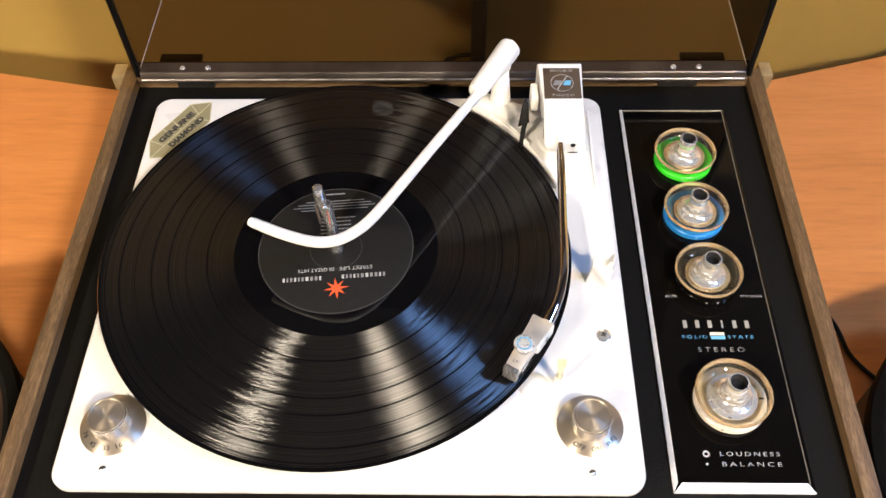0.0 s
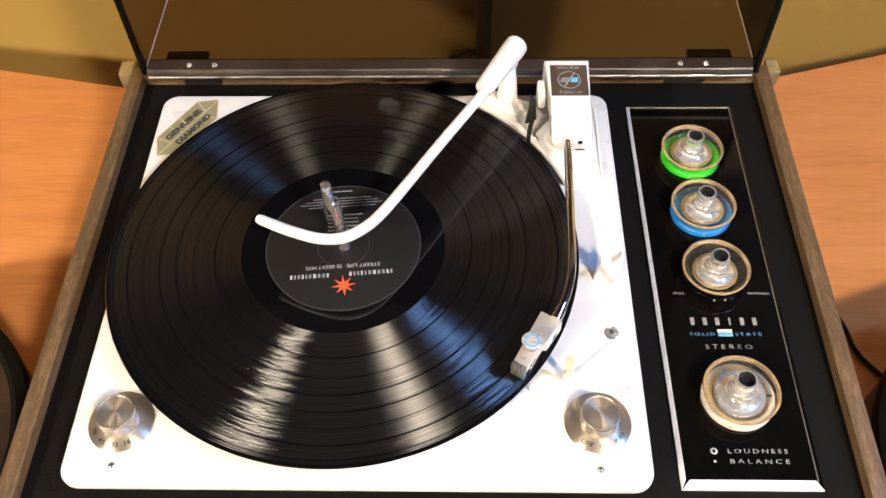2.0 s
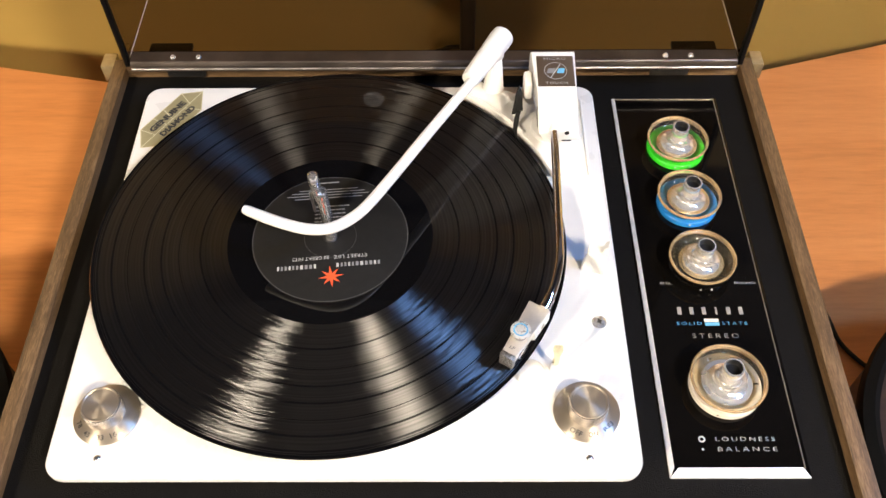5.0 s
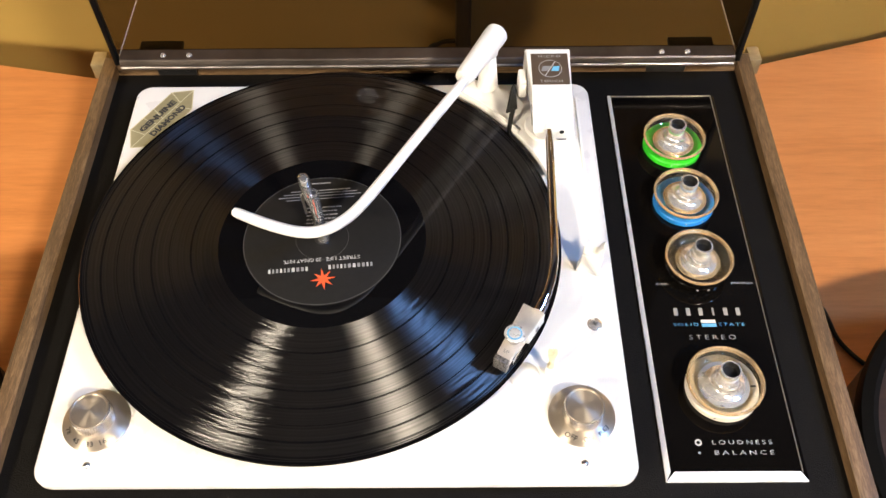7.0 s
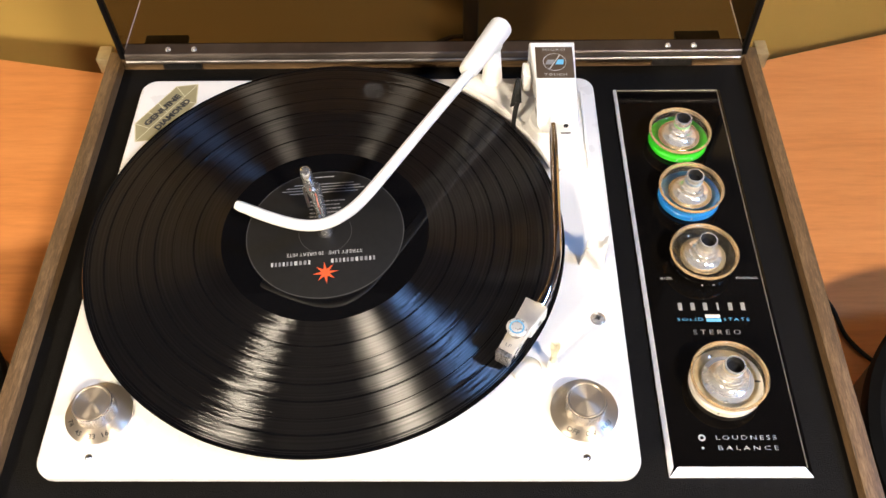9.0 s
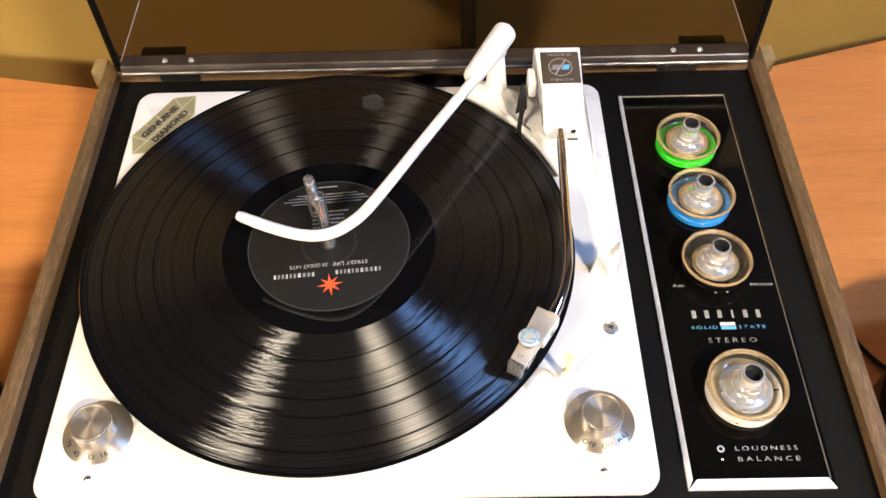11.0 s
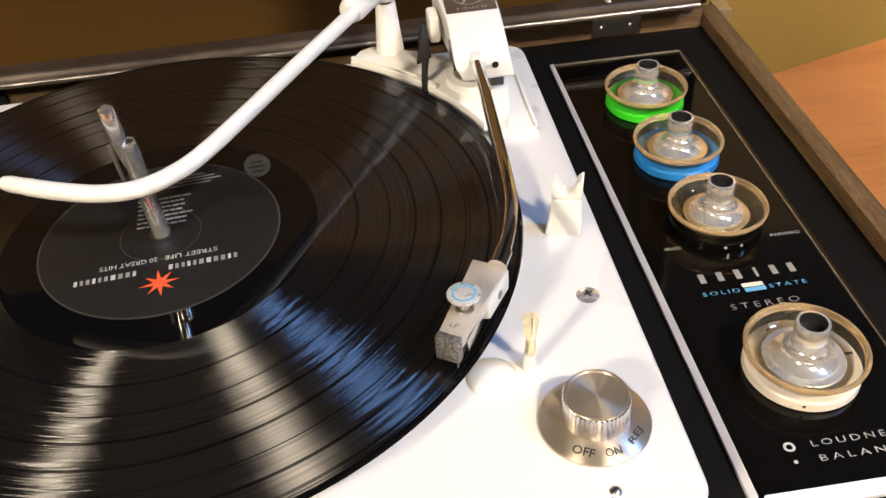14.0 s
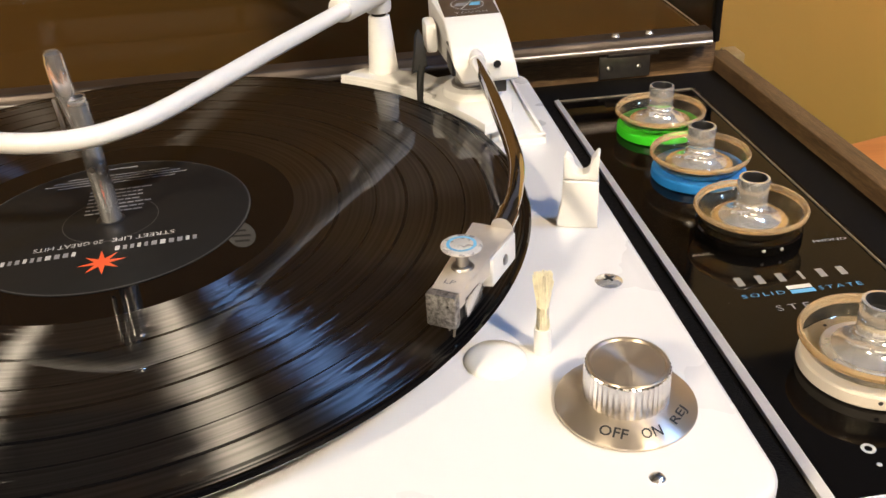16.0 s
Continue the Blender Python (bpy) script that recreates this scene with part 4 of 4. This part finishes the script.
def diamond_sticker():
    d = thing("diamond_sticker", (-0.126, 0.118, 0.0), "olive gold foil sticker shaped as a cut diamond", "sticker")
    P = [(-0.1084, 0.1463), (-0.1239, 0.1441), (-0.1472, 0.1070), (-0.1436, 0.0896), (-0.128, 0.0915), (-0.1065, 0.127)]
    P = [(x + 0.126, y - 0.118) for x, y in P]
    part("foil", prism(P, 0.0, 0.0002), M_OLIVE, d, smooth=False)
    def line(a, b, w=0.00035):
        a, b = Vector(a), Vector(b)
        n = (b - a).normalized()
        n = Vector((-n.y, n.x)) * w
        part("facet_line", flat_poly([tuple(a + n), tuple(b + n), tuple(b - n), tuple(a - n)], 0.0003), M_FOILLINE, d, smooth=False)
    for i in range(6):
        line(P[i], P[(i + 1) % 6])
    q = [Vector(p) for p in P]
    line(q[0], q[3])
    line(q[1] * 0.55 + q[2] * 0.45, q[0] * 0.5 + q[3] * 0.5)
    line(q[1], q[0] * 0.78 + q[3] * 0.22)
    line(q[2], q[0] * 0.22 + q[3] * 0.78)
    line(q[5], q[0] * 0.7 + q[3] * 0.3)
    line(q[1] * 0.3 + q[2] * 0.7, q[0] * 0.4 + q[3] * 0.6)
    letters("GENUINE", 0.0355, 0.0052, pose(-0.0040, 0.0024, 0.00035, 0, 0, 57), d, M_DARKPRINT, bold=0.055)
    letters("DIAMOND", 0.0345, 0.0052, pose(0.0042, -0.0020, 0.00035, 0, 0, 57), d, M_DARKPRINT, bold=0.055)


diamond_sticker()

# ---------------- control panel ----------------
PAN = -0.0220


# pale gilt colour for the shine along the frame's inner edge
M_HAIR = plain("edge_shine_metal", (0.62, 0.55, 0.44), 0.35, 0.8, vary=0.15, scale=200)
M_FRAME = plain("bright_anodised_frame", (0.84, 0.83, 0.82), 0.42, 0.3, vary=0.04, scale=150)


def control_panel():
    c = thing("control_panel", (0.243, 0, VIN), "glossy black control panel in a bright metal frame", "control panel")
    z = PAN - VIN
    x0, x1, y0, y1 = -0.0403, 0.0408, -0.1475, 0.1592
    xr = 0.0386
    part("plate", box(x0 + 0.002, y0 + 0.004, 0, x1 - 0.0004, y1 - 0.0004, z), M_PANEL, c, smooth=False)
    def rim(nm, pts, lab="", mt=M_FRAME):
        b = bmesh.new()
        lo = [b.verts.new((x, y, 0)) for x, y, _ in pts]
        hi = [b.verts.new(p) for p in pts]
        b.faces.new(hi)
        b.faces.new(lo)
        for i in range(4):
            j = (i + 1) % 4
            b.faces.new((lo[i], lo[j], hi[j], hi[i]))
        return part(nm, b, mt, c, lab, smooth=False)
    h = z + 0.0016
    rim("frame_side", [(x0, y0, h - 0.001), (x0 + 0.0029, y0 + 0.0055, h), (x0 + 0.0022, y1 - 0.0008, h), (x0, y1, h - 0.001)], "bright metal frame side")
    # far and right sides slope away: dark reflection painted black, inner arris shine bright
    rim("frame_side", [(x1, y1, h - 0.0016), (xr, y1 - 0.0004, h - 0.0009), (xr, y0 + 0.0055, h - 0.0009), (x1, y0 + 0.0002, h - 0.0016)], "sloping metal frame side, blackened for its dark reflection", M_PANEL)
    rim("frame_arris", [(xr, y1 - 0.0004, h - 0.0008), (xr - 0.0004, y1 - 0.0008, h - 0.0008), (xr - 0.0004, y0 + 0.0055, h - 0.0008), (xr, y0 + 0.0055, h - 0.0008)], "bright hairline for the shine on the frame's edge", M_HAIR)
    rim("frame_arris", [(x0 + 0.0029, y1 - 0.0008, h - 0.0008), (xr - 0.0005, y1 - 0.0008, h - 0.0008), (xr - 0.0005, y1 - 0.0003, h - 0.0008), (x0 + 0.0029, y1 - 0.0003, h - 0.0008)], "", M_HAIR)
    rim("frame_bottom", [(x0 + 0.0002, y0, h - 0.0012), (x1, y0, h - 0.0012), (x1 - 0.0042, y0 + 0.0055, h + 0.0002), (x0 + 0.0052, y0 + 0.0055, h + 0.0002)], "bright metal frame bottom")
    def at(x, y):
        return pose(x - 0.2421, y * 1.0058 + 0.0019, z)
    letters("AUX.", 0.0082, 0.0019, at(0.2188, -0.0148), c, M_PRINT, bold=-0.012)
    letters("PHONO", 0.0137, 0.0019, at(0.2711, -0.0147), c, M_PRINT, bold=-0.012)
    letters("SOLID", 0.0161, 0.0022, at(0.2295, -0.0457), c, M_PRINTBLUE, spacing=1.3, bold=-0.012)
    letters("STATE", 0.0164, 0.0022, at(0.2587, -0.0457), c, M_PRINTBLUE, spacing=1.3, bold=-0.012)
    part("flag_print", flat_poly([(-0.0046, 0.0003), (0.0046, 0.0003), (0.0046, 0.0027), (-0.0046, 0.0027)]), M_CREAM, c, smooth=False, m=at(0.2440, -0.0449))
    part("flag_print", flat_poly([(-0.0044, -0.0025), (0.0048, -0.0025), (0.0048, -0.0001), (-0.0044, -0.0001)]), M_PRINTBLUE, c, smooth=False, m=at(0.2440, -0.0449))
    letters("STEREO", 0.0294, 0.0032, at(0.2448, -0.0549), c, M_NAMEBAR, spacing=1.5, bold=-0.012)
    letters("LOUDNESS", 0.0348, 0.0026, at(0.2495, -0.1248), c, M_PRINT, spacing=1.4, bold=-0.012)
    letters("BALANCE", 0.0345, 0.0026, at(0.2497, -0.1311), c, M_PRINT, spacing=1.5, bold=-0.012)
    # maker's name, as six plain blocks
    for i in range(6):
        w = 0.0013 if i != 3 else 0.0006
        part("name_bar", box(-w, -0.0028, 0, w, 0.0028, 0.0001), M_NAMEBAR, c, smooth=False, m=at(0.2245 + i * 0.00796, -0.0362))
    part("ring_print", ring_poly(0.0011, 0.0021, 28), M_PRINT, c, m=at(0.2239, -0.1249))
    part("dot_print", lathe([(0, 0.0001), (0.0008, 0.0001)], 16), M_PRINT, c, m=at(0.2236, -0.1312))
    letters("T", 0.0022, 0.0022, at(0.2306, 0.1295), c, M_PRINT)


control_panel()


def dial(x, y, mt, lab, tilt, marks, s=1.0):
    d = thing("dial_knob", (x, y, PAN), lab, "dial", "control panel dials", rz=tilt)
    d.scale = (s, s, s)
    base = part("base", lathe([(0, 0.0002), (0.0207, 0.0002), (0.0211, 0.0008), (0.0208, 0.0040), (0.0202, 0.0046), (0.0135, 0.0048), (0, 0.0048)], 64), mt, d)
    part("bowl", lathe([(0.0150, 0.0050), (0.0172, 0.0052), (0.0196, 0.0072), (0.0212, 0.0101), (0.0204, 0.0101), (0.0188, 0.0079), (0.0166, 0.0062), (0.0150, 0.0059)], 72), M_AMBER, d, "clear amber acrylic bowl")
    part("bowl_rim", lathe([(0.0202, 0.0102), (0.0213, 0.0102), (0.0221, 0.0109), (0.0222, 0.0121), (0.0216, 0.0129), (0.0210, 0.0127), (0.0205, 0.0116), (0.0202, 0.0102)], 72), M_AMBERRIM, d, "pale amber acrylic rim")
    part("disc", lathe([(0, 0.0062), (0.0146, 0.0062), (0.0149, 0.0065), (0.0146, 0.0068), (0.0118, 0.0070), (0, 0.0070)], 56), M_GOLD if mt is not M_CREAM else M_SILVER, d, "polished gilt disc" if mt is not M_CREAM else "polished silver disc")
    st = part("stem", lathe([(0.0122, 0.0069), (0.0120, 0.0076), (0.0098, 0.0084), (0.0080, 0.0095), (0.0070, 0.0110), (0.0066, 0.0128), (0.0058, 0.0134), (0.0056, 0.0140)], 48), M_STEM, d, "flared chrome stem")
    ribs = bmesh.new()
    rows = []
    for r, z in ((0.0056, 0.0140), (0.0060, 0.0149), (0.0060, 0.0198), (0.0061, 0.0234), (0.0059, 0.0243), (0.0049, 0.0244)):
        cut = 0.00016 if 0.0145 < z < 0.024 else 0.0
        rows.append([ribs.verts.new(((r - cut * (i % 2)) * math.cos(math.pi * i / 40), (r - cut * (i % 2)) * math.sin(math.pi * i / 40), z)) for i in range(80)])
    for lo, hi in zip(rows, rows[1:]):
        for i in range(80):
            j = (i + 1) % 80
            ribs.faces.new((lo[i], lo[j], hi[j], hi[i]))
    part("grip", ribs, M_STEM, st, "finely ribbed chrome grip")
    part("well", lathe([(0.0049, 0.0244), (0.0047, 0.0240), (0.0046, 0.0200), (0, 0.0196)], 28), M_BLACK, st, "black hollow tip")
    if mt is M_CREAM:
        # pointer dash and dot printed on the cream ring under the bowl
        part("pointer_print", box(0.0158, -0.0006, 0.00482, 0.0190, 0.0006, 0.00495), M_DARKPRINT, base, smooth=False, m=pose(0, 0, 0, 0, 0, -2))
        part("dot_print", lathe([(0, 0.0050), (0.0006, 0.0050), (0.0006, 0.0048)], 14), M_DARKPRINT, base, m=pose(0.0175 * math.cos(radians(112)), 0.0175 * math.sin(radians(112)), 0))
    for a in marks:
        t = radians(a)
        part("index_dot", lathe([(0, 0.0002), (0.0006, 0.0002), (0.0007, 0)], 10), M_PRINT if mt is not M_CREAM else M_DARKPRINT, base, m=pose(0.0210 * math.cos(t), 0.0210 * math.sin(t), 0.003, 0, 0, a) @ pose(0, 0, 0, 0, 90, 0))
    return d


dial(0.2440, 0.1067, M_GREEN, "bright green dial with a clear amber bowl and chrome stem", 0, (-100, -70))
dial(0.2440, 0.0541, M_BLUE, "bright blue dial with a clear amber bowl and chrome stem", 10, (-104, -72))
dial(0.2440, 0.0005, M_PANEL, "black dial with a clear amber bowl and chrome stem", 0, (-98, -78))
dial(0.2442, -0.0896, M_CREAM, "cream dial with a clear amber bowl and chrome stem", 0, (-112,), 1.04)


# ---------------- loudspeakers, cables ----------------
def speaker(x, y):
    s = thing("round_speaker", (x, y, TABLE), "round dark walnut loudspeaker with a black rim", "speaker", "round speakers")
    R, H = 0.145, 0.1
    part("body", lathe([(0, 0), (R - 0.004, 0), (R - 0.004, H - 0.012), (0, H - 0.012)], 72), M_SPKTOP, s)
    part("rim", lathe([(R - 0.014, H - 0.0115), (R - 0.013, H - 0.002), (R - 0.009, H), (R - 0.002, H - 0.003), (R, H - 0.008), (R - 0.001, H - 0.016), (R - 0.0036, H - 0.016)], 72), M_SPKRIM, s, "black rounded rim")
    part("top", lathe([(0, H - 0.006), (R - 0.0135, H - 0.006), (R - 0.0135, H - 0.0112)], 72), M_SPKTOP, s)


speaker(-0.372, -0.102)
speaker(0.504, -0.104)
cb = thing("speaker_cable", (0.40, 0.05, TABLE), "thin black loudspeaker cable lying on the table", "cable")
part("cord", tube(smooth_path([(-0.09, 0.16, 0.0022), (-0.03, 0.08, 0.0022), (0.004, 0.030, 0.0022), (0.012, -0.006, 0.0022), (0.028, -0.030, 0.0022), (0.05, -0.05, 0.0022)], 6), 0.0019, 10), M_RUBBER, cb)
pw = thing("power_cord", (0.1, WALL_Y - 0.006, -0.3), "black mains cord hanging on the ochre wall", "cable")
part("cord", tube(smooth_path([(-0.048, -0.004, -0.25), (-0.046, -0.004, -0.04), (-0.03, -0.004, -0.005), (0.0, -0.004, -0.003), (0.006, -0.006, -0.02)], 8), 0.003, 10), M_RUBBER, pw)
part("plug", box(-0.009, -0.024, -0.06, 0.010, 0.0055, 0.10, 0.006), M_BLACK, pw, "black plug-in adapter")
